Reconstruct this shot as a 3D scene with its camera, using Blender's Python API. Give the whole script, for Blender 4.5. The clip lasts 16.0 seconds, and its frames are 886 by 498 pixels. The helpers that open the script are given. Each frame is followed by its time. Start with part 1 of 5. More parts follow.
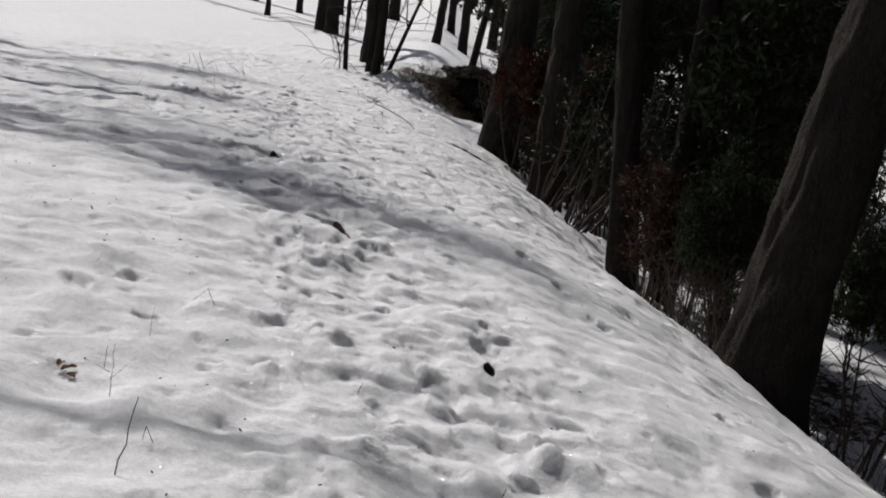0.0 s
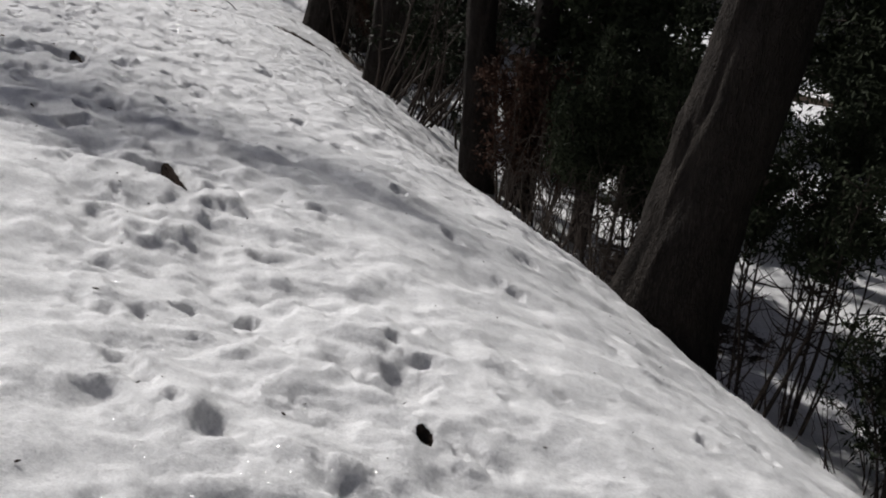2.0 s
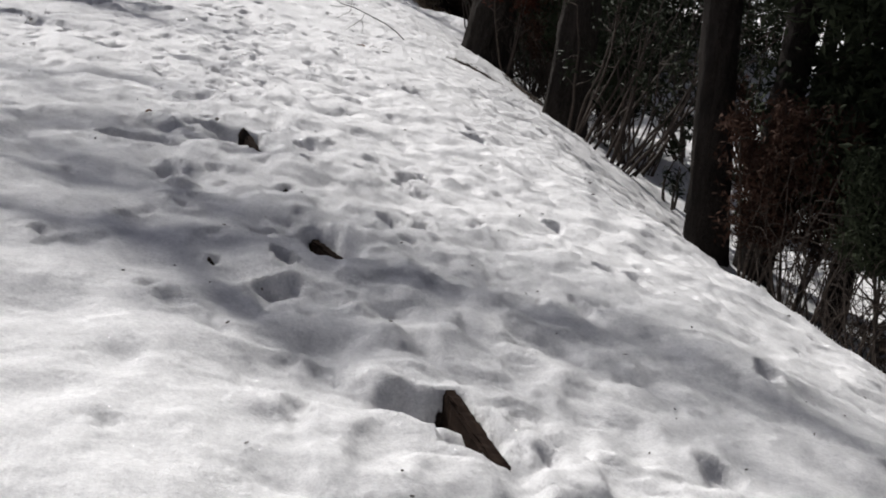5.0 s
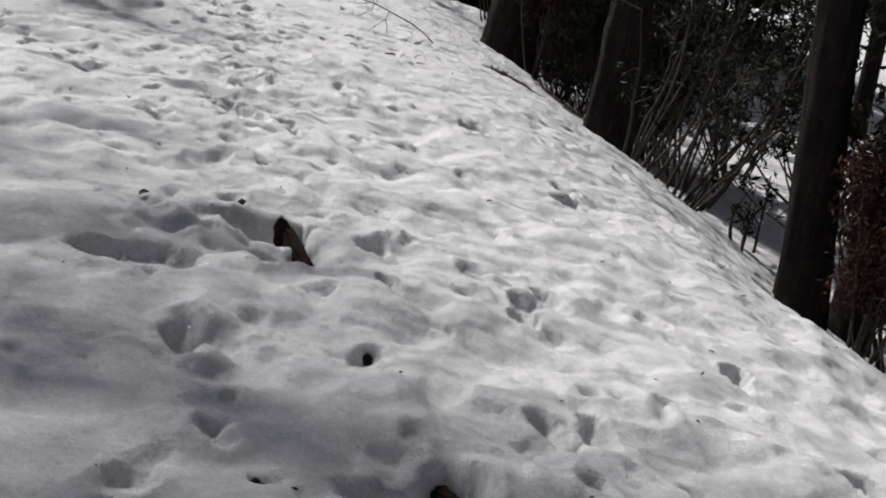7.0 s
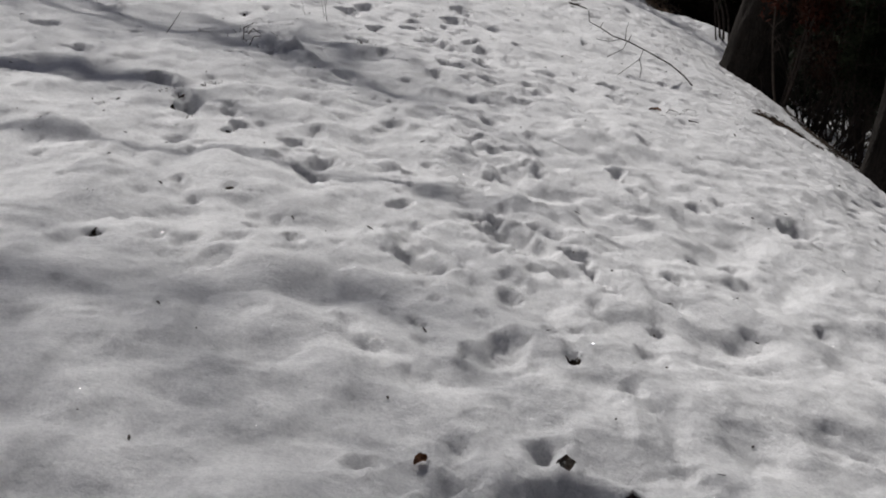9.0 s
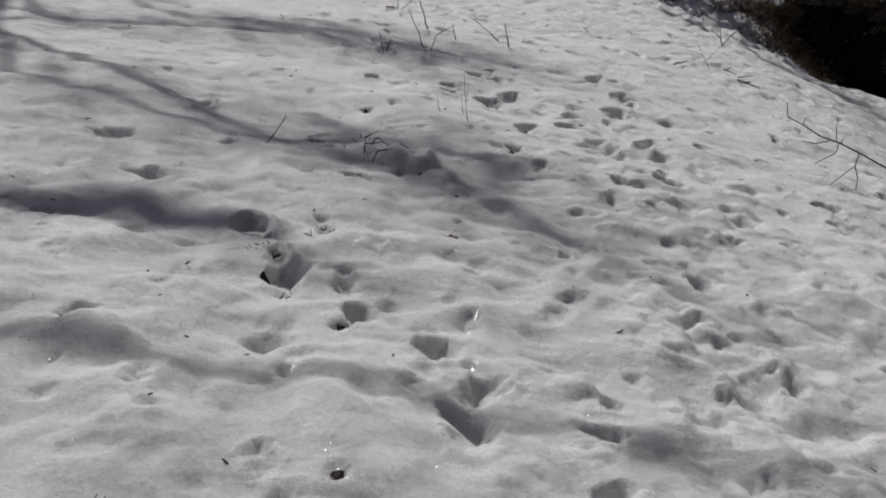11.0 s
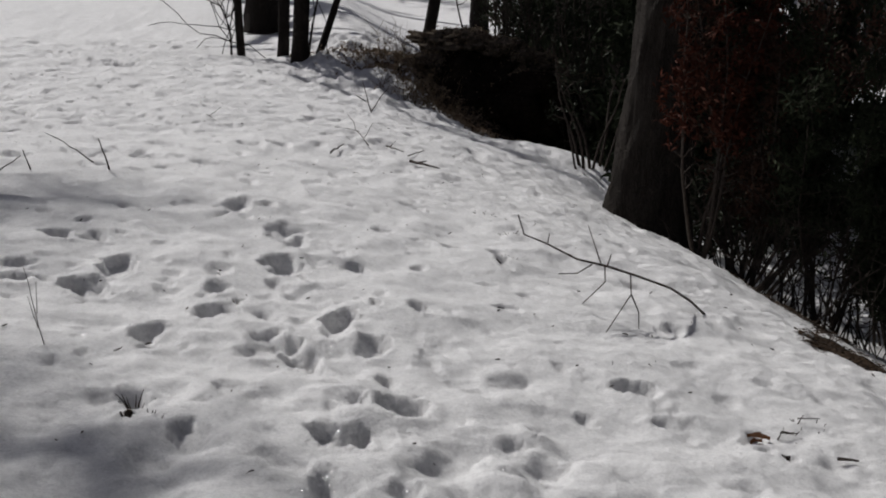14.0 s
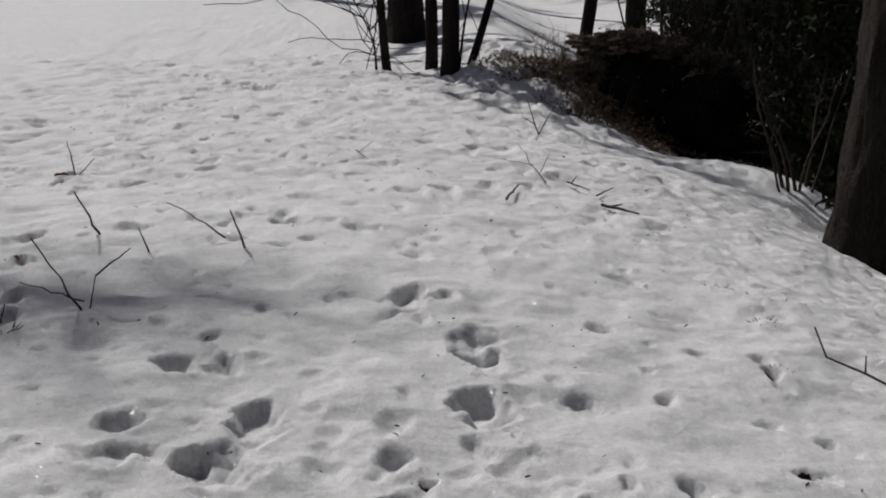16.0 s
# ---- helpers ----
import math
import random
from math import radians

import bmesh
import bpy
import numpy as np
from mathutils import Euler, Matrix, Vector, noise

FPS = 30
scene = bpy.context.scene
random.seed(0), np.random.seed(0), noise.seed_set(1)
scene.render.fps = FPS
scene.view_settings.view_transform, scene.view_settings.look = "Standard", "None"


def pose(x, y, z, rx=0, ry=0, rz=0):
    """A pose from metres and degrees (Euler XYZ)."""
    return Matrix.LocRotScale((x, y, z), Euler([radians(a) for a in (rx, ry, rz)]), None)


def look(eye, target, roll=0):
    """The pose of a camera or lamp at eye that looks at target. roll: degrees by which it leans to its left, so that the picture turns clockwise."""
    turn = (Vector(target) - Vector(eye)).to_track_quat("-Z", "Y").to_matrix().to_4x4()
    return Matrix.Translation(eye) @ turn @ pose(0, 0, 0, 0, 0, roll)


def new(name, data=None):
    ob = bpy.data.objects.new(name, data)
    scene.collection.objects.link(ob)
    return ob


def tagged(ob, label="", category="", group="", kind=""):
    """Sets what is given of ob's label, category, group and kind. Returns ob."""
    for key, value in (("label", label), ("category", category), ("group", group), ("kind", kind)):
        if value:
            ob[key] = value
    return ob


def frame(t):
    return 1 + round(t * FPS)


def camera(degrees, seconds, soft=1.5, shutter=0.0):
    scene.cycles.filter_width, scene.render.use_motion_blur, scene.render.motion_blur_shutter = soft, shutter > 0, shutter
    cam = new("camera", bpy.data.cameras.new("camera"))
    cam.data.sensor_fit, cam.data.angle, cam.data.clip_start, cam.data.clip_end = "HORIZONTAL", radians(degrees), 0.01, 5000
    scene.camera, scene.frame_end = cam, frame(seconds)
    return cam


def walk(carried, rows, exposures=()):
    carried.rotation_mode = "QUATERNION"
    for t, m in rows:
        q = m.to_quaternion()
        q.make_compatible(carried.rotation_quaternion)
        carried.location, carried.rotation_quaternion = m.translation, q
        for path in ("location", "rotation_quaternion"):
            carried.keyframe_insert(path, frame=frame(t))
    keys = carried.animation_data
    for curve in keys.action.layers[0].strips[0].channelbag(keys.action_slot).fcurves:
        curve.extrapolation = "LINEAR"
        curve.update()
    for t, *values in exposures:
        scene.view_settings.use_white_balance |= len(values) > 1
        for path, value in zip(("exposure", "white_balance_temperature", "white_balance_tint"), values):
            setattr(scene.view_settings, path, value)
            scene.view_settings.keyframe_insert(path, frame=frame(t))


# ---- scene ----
cam = camera(40.5, 16.0, soft=1.9)
PATH = [
    (0, (0.047, 0.137, 1.734), (0.086, 2.09, 1.307), 6.5),
    (0.5, (0.028, 0.564, 1.721), (0.08, 2.509, 1.256), 3.6),
    (1, (-0.056, 0.962, 1.716), (0.075, 2.894, 1.218), 8.1),
    (1.5, (-0.148, 1.379, 1.688), (0.202, 3.276, 1.16), 6.2),
    (2, (-0.204, 1.784, 1.721), (0.163, 3.656, 1.121), 7.9),
    (2.5, (-0.37, 2.282, 1.696), (0.007, 4.161, 1.126), 9.5),
    (3, (-0.424, 2.832, 1.676), (-0.079, 4.708, 1.076), 8.1),
    (3.5, (-0.529, 3.26, 1.645), (-0.212, 5.157, 1.097), 7.2),
    (4, (-0.672, 3.645, 1.637), (-0.387, 5.554, 1.113), 9.1),
    (4.2, (-0.71, 3.802, 1.617), (-0.491, 5.712, 1.065), 6.9),
    (6.3, (-1.034, 5.662, 1.568), (-0.868, 7.546, 0.918), 6.2),
    (6.5, (-1.101, 5.919, 1.517), (-0.913, 7.806, 0.881), 6.5),
    (7, (-1.215, 6.406, 1.518), (-0.981, 8.281, 0.864), 8.0),
    (7.5, (-1.261, 6.893, 1.557), (-1.119, 8.77, 0.882), 6.7),
    (8, (-1.402, 7.257, 1.498), (-1.383, 9.138, 0.818), 9.7),
    (8.2, (-1.472, 7.414, 1.555), (-1.49, 9.288, 0.856), 7.5),
    (10.3, (-1.88, 9.242, 1.475), (-1.964, 11.123, 0.801), 6.2),
    (10.5, (-1.913, 9.391, 1.468), (-2.037, 11.277, 0.815), 7.0),
    (11, (-2.084, 9.815, 1.468), (-2.339, 11.693, 0.829), 5.5),
    (11.5, (-2.175, 10.245, 1.438), (-2.431, 12.143, 0.863), 3.7),
    (12, (-2.248, 10.663, 1.467), (-2.528, 12.558, 0.894), 3.9),
    (12.5, (-2.387, 11.037, 1.499), (-2.524, 12.948, 0.927), 4.1),
    (13, (-2.367, 11.503, 1.453), (-2.346, 13.408, 0.846), -1.0),
    (13.5, (-2.273, 11.949, 1.452), (-2.166, 13.868, 0.9), 0.8),
    (14, (-2.224, 12.403, 1.376), (-1.909, 14.306, 0.849), 1.1),
    (14.5, (-2.235, 12.719, 1.386), (-1.78, 14.582, 0.819), -1.5),
    (15, (-2.145, 13.259, 1.347), (-1.771, 15.138, 0.774), -3.7),
    (15.5, (-2.207, 13.666, 1.331), (-2.015, 15.571, 0.753), -3.8),
    (16, (-2.337, 13.988, 1.386), (-2.254, 15.914, 0.854), -2.2),
]
walk(cam, [(t, look(eye, target, roll)) for t, eye, target, roll in PATH],
     [(0.0, -0.33, 6330, 11), (0.5, -0.37, 6330, 11), (1.0, -0.43, 6330, 11), (1.5, -0.20, 6330, 11), (2.0, -0.29, 6330, 11), (2.5, -0.13, 6330, 11), (3.0, -0.23, 6330, 11),
      (3.5, -0.18, 6330, 11), (4.0, 0.05, 6330, 11), (6.5, -0.06, 6330, 11), (7.0, -0.20, 6330, 11), (7.5, -0.30, 6330, 11), (8.0, -0.36, 6330, 11), (10.5, -0.73, 6330, 11),
      (11.0, -0.74, 6330, 11), (11.5, -0.76, 6330, 11), (12.0, -0.72, 6330, 11), (12.5, -0.60, 6330, 11), (13.0, -0.64, 6330, 11), (13.5, -0.71, 6330, 11), (14.0, -0.60, 6330, 11),
      (14.5, -0.51, 6330, 11), (15.0, -0.65, 6330, 11), (15.5, -0.77, 6330, 11), (16.0, -0.70, 6330, 11)])


# ---- light ----
SUN_AZIMUTH, SUN_HEIGHT = radians(-32), radians(42)          # ahead of the walk and to its left
SUN_WAY = Vector((math.sin(SUN_AZIMUTH) * math.cos(SUN_HEIGHT), math.cos(SUN_AZIMUTH) * math.cos(SUN_HEIGHT), math.sin(SUN_HEIGHT)))
sun = new("sun", bpy.data.lights.new("sun", "SUN"))
sun.data.energy, sun.data.angle, sun.data.color = 4.7, radians(0.7), (1.0, 0.965, 0.91)
sun.matrix_world = look((0, 0, 40), Vector((0, 0, 40)) - SUN_WAY)
world = bpy.data.worlds.new("winter_sky")
scene.world = world
world.use_nodes = True
sky = world.node_tree.nodes.new("ShaderNodeTexSky")
sky.sky_type, sky.sun_disc = "NISHITA", False
sky.sun_elevation, sky.sun_rotation = SUN_HEIGHT, SUN_AZIMUTH
background = world.node_tree.nodes["Background"]
background.inputs["Strength"].default_value = 0.05
hazy = world.node_tree.nodes.new("ShaderNodeHueSaturation")
hazy.inputs["Hue"].default_value, hazy.inputs["Saturation"].default_value = 0.54, 0.42
world.node_tree.links.new(sky.outputs["Color"], hazy.inputs["Color"])
world.node_tree.links.new(hazy.outputs["Color"], background.inputs["Color"])


# ---- materials ----
class Shader:
    """A node material under construction."""

    def __init__(self, name, rough=0.8, metal=0.0, specular=0.3):
        self.m = bpy.data.materials.new(name)
        self.m.use_nodes = True
        self.t = self.m.node_tree
        self.b = self.t.nodes["Principled BSDF"]
        self.b.inputs["Roughness"].default_value = rough
        self.b.inputs["Metallic"].default_value = metal
        self.b.inputs["Specular IOR Level"].default_value = specular
        self.where = self.t.nodes.new("ShaderNodeTexCoord").outputs["Object"]

    def node(self, kind, **inputs):
        n = self.t.nodes.new(kind)
        for key, value in inputs.items():
            self.put(n.inputs[key.replace("_", " ")], value)
        return n

    def put(self, socket, value):
        if isinstance(value, bpy.types.NodeSocket):
            self.t.links.new(value, socket)
        else:
            socket.default_value = value

    def noise(self, scale, detail=4.0, rough=0.55, stretch=None):
        n = self.node("ShaderNodeTexNoise", Scale=scale, Detail=detail, Roughness=rough)
        self.put(n.inputs["Vector"], self.stretched(stretch) if stretch else self.where)
        return n.outputs["Fac"]

    def stretched(self, scale):
        n = self.node("ShaderNodeMapping", Vector=self.where)
        n.inputs["Scale"].default_value = scale
        return n.outputs["Vector"]

    def ramp(self, fac, *stops):
        n = self.node("ShaderNodeValToRGB", Fac=fac)
        e = n.color_ramp.elements
        while len(e) < len(stops):
            e.new(0.5)
        for k, (at, colour) in zip(e, stops):
            k.position, k.color = at, (*colour, 1) if len(colour) == 3 else colour
        return n.outputs["Color"]

    def grey(self, fac, low, high):
        n = self.node("ShaderNodeMapRange", Value=fac)
        n.inputs["From Min"].default_value, n.inputs["From Max"].default_value = low, high
        return n.outputs["Result"]

    def mix(self, fac, a, b, how="MIX"):
        n = self.t.nodes.new("ShaderNodeMix")
        n.data_type, n.blend_type = "RGBA", how
        self.put(n.inputs[0], fac), self.put(n.inputs[6], a), self.put(n.inputs[7], b)
        return n.outputs[2]

    def colour(self, value):
        self.put(self.b.inputs["Base Color"], value)
        return self

    def bump(self, *layers):
        normal = None
        for height, strength, distance in layers:
            n = self.node("ShaderNodeBump", Height=height, Strength=strength, Distance=distance)
            if normal is not None:
                self.put(n.inputs["Normal"], normal)
            normal = n.outputs["Normal"]
        self.put(self.b.inputs["Normal"], normal)
        return self


def bark_material(name, dark, light, scale=1.0):
    s = Shader(name, rough=0.92, specular=0.12)
    wobble = s.node("ShaderNodeTexNoise", Scale=5.0, Detail=3.0, Vector=s.where)
    bent = s.mix(0.09, s.stretched((1, 1, 0.10)), wobble.outputs["Color"], "ADD")
    crack = s.node("ShaderNodeTexVoronoi", Scale=58.0 * scale, Vector=bent)
    crack.feature = "DISTANCE_TO_EDGE"
    plates = s.grey(crack.outputs["Distance"], 0.02, 0.3)
    ridge = s.noise(16 * scale, 6, 0.65, (1, 1, 0.12))
    flake = s.noise(60 * scale, 5, 0.65, (1, 1, 0.35))
    patch = s.noise(1.6, 3)
    tone = s.ramp(plates, (0.0, [0.5 * (a + b) for a, b in zip(dark, light)]), (0.75, light))
    tone = s.mix(s.grey(patch, 0.4, 0.75), tone, (*[c * 1.3 for c in light], 1))
    tone = s.mix(0.8, tone, s.ramp(ridge, (0.35, (0.5, 0.5, 0.5)), (0.65, (1.0, 1.0, 1.0))), "MULTIPLY")
    s.colour(s.mix(0.5, tone, s.ramp(flake, (0.3, (0.4, 0.4, 0.4)), (0.6, (1.0, 1.0, 1.0))), "MULTIPLY"))
    s.bump((plates, 0.8, 0.016), (ridge, 0.9, 0.022), (flake, 0.6, 0.006))
    return s.m


def leaf_material(name, a, b, rough=0.7):
    s = Shader(name, rough=rough, specular=0.06)
    pick = s.node("ShaderNodeNewGeometry").outputs["Random Per Island"]
    clump = s.noise(2.2, 3)
    s.colour(s.mix(0.6, s.ramp(pick, (0.0, a), (1.0, b)), s.ramp(clump, (0.3, [c * 0.5 for c in a]), (0.7, b))))
    return s.m


def snow_material():
    s = Shader("old_snow", rough=0.8, specular=0.04)
    broad, grain, crystal = s.noise(0.9, 4), s.noise(38, 6, 0.65), s.noise(260, 3, 0.7)
    tone = s.ramp(broad, (0.3, (0.95, 0.945, 0.94)), (0.7, (0.98, 0.975, 0.97)))
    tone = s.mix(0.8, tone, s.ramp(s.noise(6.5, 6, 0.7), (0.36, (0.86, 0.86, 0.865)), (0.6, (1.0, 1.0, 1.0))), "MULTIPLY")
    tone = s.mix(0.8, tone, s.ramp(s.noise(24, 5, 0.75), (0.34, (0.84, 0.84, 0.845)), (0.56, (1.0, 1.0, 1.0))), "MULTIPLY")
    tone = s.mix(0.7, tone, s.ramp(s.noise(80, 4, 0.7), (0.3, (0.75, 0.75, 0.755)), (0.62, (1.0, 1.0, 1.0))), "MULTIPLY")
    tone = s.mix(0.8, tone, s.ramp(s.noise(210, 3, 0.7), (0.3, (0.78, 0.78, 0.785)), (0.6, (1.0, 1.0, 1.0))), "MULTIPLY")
    fleck = s.grey(s.noise(21, 5, 0.75), 0.715, 0.75)
    tone = s.mix(fleck, tone, (0.22, 0.17, 0.12, 1))
    bare = s.node("ShaderNodeAttribute")
    bare.attribute_name = "litter"
    ragged = s.node("ShaderNodeMath")
    ragged.operation = "ADD"
    s.put(ragged.inputs[0], bare.outputs["Fac"]), s.put(ragged.inputs[1], s.noise(7, 6, 0.7))
    cover = s.grey(ragged.outputs["Value"], 1.0, 1.08)
    earth = s.ramp(s.noise(26, 5, 0.7), (0.35, (0.012, 0.009, 0.007)), (0.55, (0.034, 0.023, 0.016)), (0.75, (0.09, 0.064, 0.044)))
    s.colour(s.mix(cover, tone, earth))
    s.bump((s.noise(13, 5, 0.65), 0.4, 0.035), (grain, 0.9, 0.016), (s.noise(95, 4, 0.7), 0.9, 0.006), (crystal, 0.8, 0.0035))
    s.b.inputs["Subsurface Weight"].default_value = 0.85
    s.b.inputs["Subsurface Radius"].default_value = (1.0, 1.0, 1.0)
    s.b.inputs["Subsurface Scale"].default_value = 0.035
    # ice crystals: tiny facets that lie at all angles and catch the sun here and there
    cell = s.node("ShaderNodeTexVoronoi", Scale=1000.0, Vector=s.where)
    facet = s.node("ShaderNodeVectorMath", Vector=cell.outputs["Color"])
    facet.operation = "SUBTRACT"
    facet.inputs[1].default_value = (0.5, 0.5, -0.25)
    unit = s.node("ShaderNodeVectorMath", Vector=facet.outputs["Vector"])
    unit.operation = "NORMALIZE"
    glint = s.node("ShaderNodeBsdfGlossy", Roughness=0.12, Normal=unit.outputs["Vector"])
    core = s.grey(cell.outputs["Distance"], 0.42, 0.30)
    amount = s.node("ShaderNodeMath")
    amount.operation = "MULTIPLY"
    s.put(amount.inputs[0], core), s.put(amount.inputs[1], 0.07)
    blend = s.node("ShaderNodeMixShader", Fac=amount.outputs["Value"])
    s.put(blend.inputs[1], s.b.outputs["BSDF"]), s.put(blend.inputs[2], glint.outputs["BSDF"])
    s.put(s.t.nodes["Material Output"].inputs["Surface"], blend.outputs["Shader"])
    return s.m


def plain_material(name, a, b, scale, rough=0.8, relief=0.3, deep=0.01, stretch=None):
    s = Shader(name, rough=rough, specular=0.25 if rough < 0.9 else 0.03)
    n = s.noise(scale, 5, 0.6, stretch)
    s.colour(s.ramp(n, (0.3, a), (0.7, b)))
    s.bump((n, relief, deep), (s.noise(scale * 9, 4), relief * 0.6, deep * 0.3))
    return s.m


SNOW = snow_material()
BARK = bark_material("furrowed_bark", (0.005, 0.004, 0.0036), (0.042, 0.035, 0.030))
BARK_SMOOTH = bark_material("grey_bark", (0.006, 0.005, 0.0042), (0.038, 0.031, 0.027), 1.7)
TWIG = plain_material("twig_bark", (0.026, 0.019, 0.016), (0.08, 0.062, 0.05), 40)
DEAD = plain_material("dry_stalk", (0.10, 0.07, 0.042), (0.20, 0.145, 0.09), 60)
EVERGREEN = leaf_material("evergreen_spray", (0.017, 0.022, 0.013), (0.05, 0.06, 0.034))
BROWNED = leaf_material("browned_spray", (0.035, 0.020, 0.015), (0.085, 0.046, 0.032))
RUSTY = leaf_material("rust_red_spray", (0.035, 0.011, 0.007), (0.095, 0.03, 0.018))
BROADLEAF = leaf_material("leathery_leaf", (0.012, 0.016, 0.009), (0.034, 0.042, 0.024), 0.5)
TURF = leaf_material("dry_brown_turf", (0.13, 0.10, 0.07), (0.40, 0.31, 0.23), 0.9)
OLD_LEAF = leaf_material("rotting_leaf", (0.02, 0.014, 0.01), (0.085, 0.058, 0.038), 0.85)
TIMBER = plain_material("weathered_timber", (0.010, 0.0065, 0.005), (0.032, 0.022, 0.017), 7, 0.93, 0.5, 0.006, (1, 8, 8))
LEAF = plain_material("dead_leaf", (0.13, 0.06, 0.03), (0.28, 0.15, 0.08), 30)


# ---- tools ----
table = np.random.RandomState(7).rand(256)
order = np.random.RandomState(8).permutation(256)


def vnoise(x, y, seed=0):
    """Smooth value noise from 0 to 1 on arrays."""
    xi, yi = np.floor(x).astype(int), np.floor(y).astype(int)
    u, v = x - xi, y - yi
    u, v = u * u * u * (u * (6 * u - 15) + 10), v * v * v * (v * (6 * v - 15) + 10)

    def corner(a, b):
        return table[order[(order[(a + seed * 57) & 255] + b + seed * 13) & 255]]

    return (corner(xi, yi) * (1 - u) + corner(xi + 1, yi) * u) * (1 - v) + (corner(xi, yi + 1) * (1 - u) + corner(xi + 1, yi + 1) * u) * v


def fractal(x, y, scale, octaves, seed=0, gain=0.5):
    total, size = 0, 1.0
    for k in range(octaves):
        total = total + size * (vnoise(x * scale + 17.3 * k, y * scale - 9.1 * k, seed + k) - 0.5)
        scale, size = scale * 2.03, size * gain
    return total


def step(a, b, v):
    t = np.clip((v - a) / (b - a), 0, 1)
    return t * t * (3 - 2 * t)


def slope(x, y):
    """The lie of the land: a lawn that rounds off to the right into a hollow, and a bank beyond it."""
    xl, yl = np.maximum(x, -3.7), np.clip(y, -6, 34)
    z = 0.6686 - 0.1889 * xl - 0.071 * yl - 0.0254 * xl * xl - 0.0004 * xl * yl + 0.0006 * yl * yl
    z = z - 0.0687 * np.maximum(np.minimum(xl + 0.1 * yl, 6) - 1.2, 0) ** 2
    z = z + 0.03 * np.maximum(-3.7 - np.maximum(x, -30), 0)
    z = -2.3 + 0.35 * np.logaddexp(0, (z + 2.3) / 0.35)
    z = z + 0.012 * np.clip(y - 34, 0, 120)
    z = z - 0.27 * np.exp(-(((x - 2.2) / 1.0) ** 2) - ((y - 13.2) / 1.9) ** 2)
    z = z + 0.44 * np.exp(-(((x - 1.55) / 1.0) ** 2) - ((y - 24.9) / 1.1) ** 2) * (1 - step(25.6, 26.8, y))
    z = z - 0.18 * np.exp(-(((x - 1.4) / 0.5) ** 2) - ((y - 18.6) / 0.9) ** 2)
    z = z + 0.13 * np.exp(-(((x + 3.7) / 1.9) ** 2) - ((y - 19.2) / 1.9) ** 2)
    return z + 0.75 * step(27.2, 31, y) * step(-2.2, 0.2, x) * (1 - step(6, 12, x))


def mesh_object(name, verts, faces, material, parent=None, smooth=True):
    me = bpy.data.meshes.new(name)
    me.from_pydata(np.asarray(verts).tolist() if isinstance(verts, np.ndarray) else verts, [], faces.tolist() if isinstance(faces, np.ndarray) else faces)
    me.materials.append(material)
    if smooth:
        me.polygons.foreach_set("use_smooth", np.ones(len(me.polygons), bool))
    me.update()
    ob = new(name, me)
    ob.parent = parent
    return ob


def part(name, bm, material, parent, label=""):
    me = bpy.data.meshes.new(name)
    bm.to_mesh(me)
    bm.free()
    me.materials.append(material)
    ob = new(name, me)
    ob.parent = parent
    return tagged(ob, label)


def base(name, x, y, z, label, category, group="", kind="", turn=0.0):
    ob = new(name)
    ob.empty_display_size = 0.2
    ob.matrix_world = pose(x, y, z, 0, 0, turn)
    return tagged(ob, label, category, group, kind)


class Tubes:
    """Gathers tapering tubes along lines into one mesh."""

    def __init__(self):
        self.v, self.f, self.n = [], [], 0

    def add(self, line, radii, sides=6, rough=0.0, seed=0, furrow=0.0):
        line = np.asarray(line, float)
        radii = np.broadcast_to(np.asarray(radii, float), (len(line),)) if np.ndim(radii) else np.full(len(line), float(radii))
        way = np.gradient(line, axis=0)
        way /= np.linalg.norm(way, axis=1)[:, None] + 1e-9
        side = np.cross(way, (0.31, 0.17, 0.93) if abs(way[0][2]) < 0.8 else (1.0, 0.1, 0.05))
        side /= np.linalg.norm(side, axis=1)[:, None] + 1e-9
        other = np.cross(way, side)
        turn = np.arange(sides) * 2 * np.pi / sides
        r = radii[:, None] * np.ones(sides)
        if rough:
            along = np.arange(len(line))[:, None] * 0.35 + 0 * turn
            r = r * (1 + rough * (2 * vnoise(3 * np.cos(turn)[None] + seed + 5 + 0 * along, along + 3 * np.sin(turn)[None], seed) - 1))
        if furrow:
            up = np.cumsum(np.r_[0, np.linalg.norm(np.diff(line, axis=0), axis=1)])[:, None] + 0 * turn
            swing = turn[None] * 4.2 + 0.5 * vnoise(up * 1.2, 0 * up + seed, seed)
            r = r * (1 - furrow * np.abs(2 * vnoise(swing + 40, up * 1.6, seed + 3) - 1) - 0.5 * furrow * vnoise(2.7 * swing + 80, up * 5, seed + 4))
        ring = line[:, None] + r[..., None] * (np.cos(turn)[None, :, None] * side[:, None] + np.sin(turn)[None, :, None] * other[:, None])
        self.v.append(ring.reshape(-1, 3))
        a = self.n + np.arange(len(line) - 1)[:, None] * sides + np.arange(sides)
        b = self.n + np.arange(len(line) - 1)[:, None] * sides + (np.arange(sides) + 1) % sides
        self.f.append(np.stack([a, b, b + sides, a + sides], -1).reshape(-1, 4))
        self.n += len(line) * sides
        return self

    def make(self, name, material, parent=None):
        if not self.v:
            return None
        return mesh_object(name, np.concatenate(self.v), np.concatenate(self.f), material, parent)


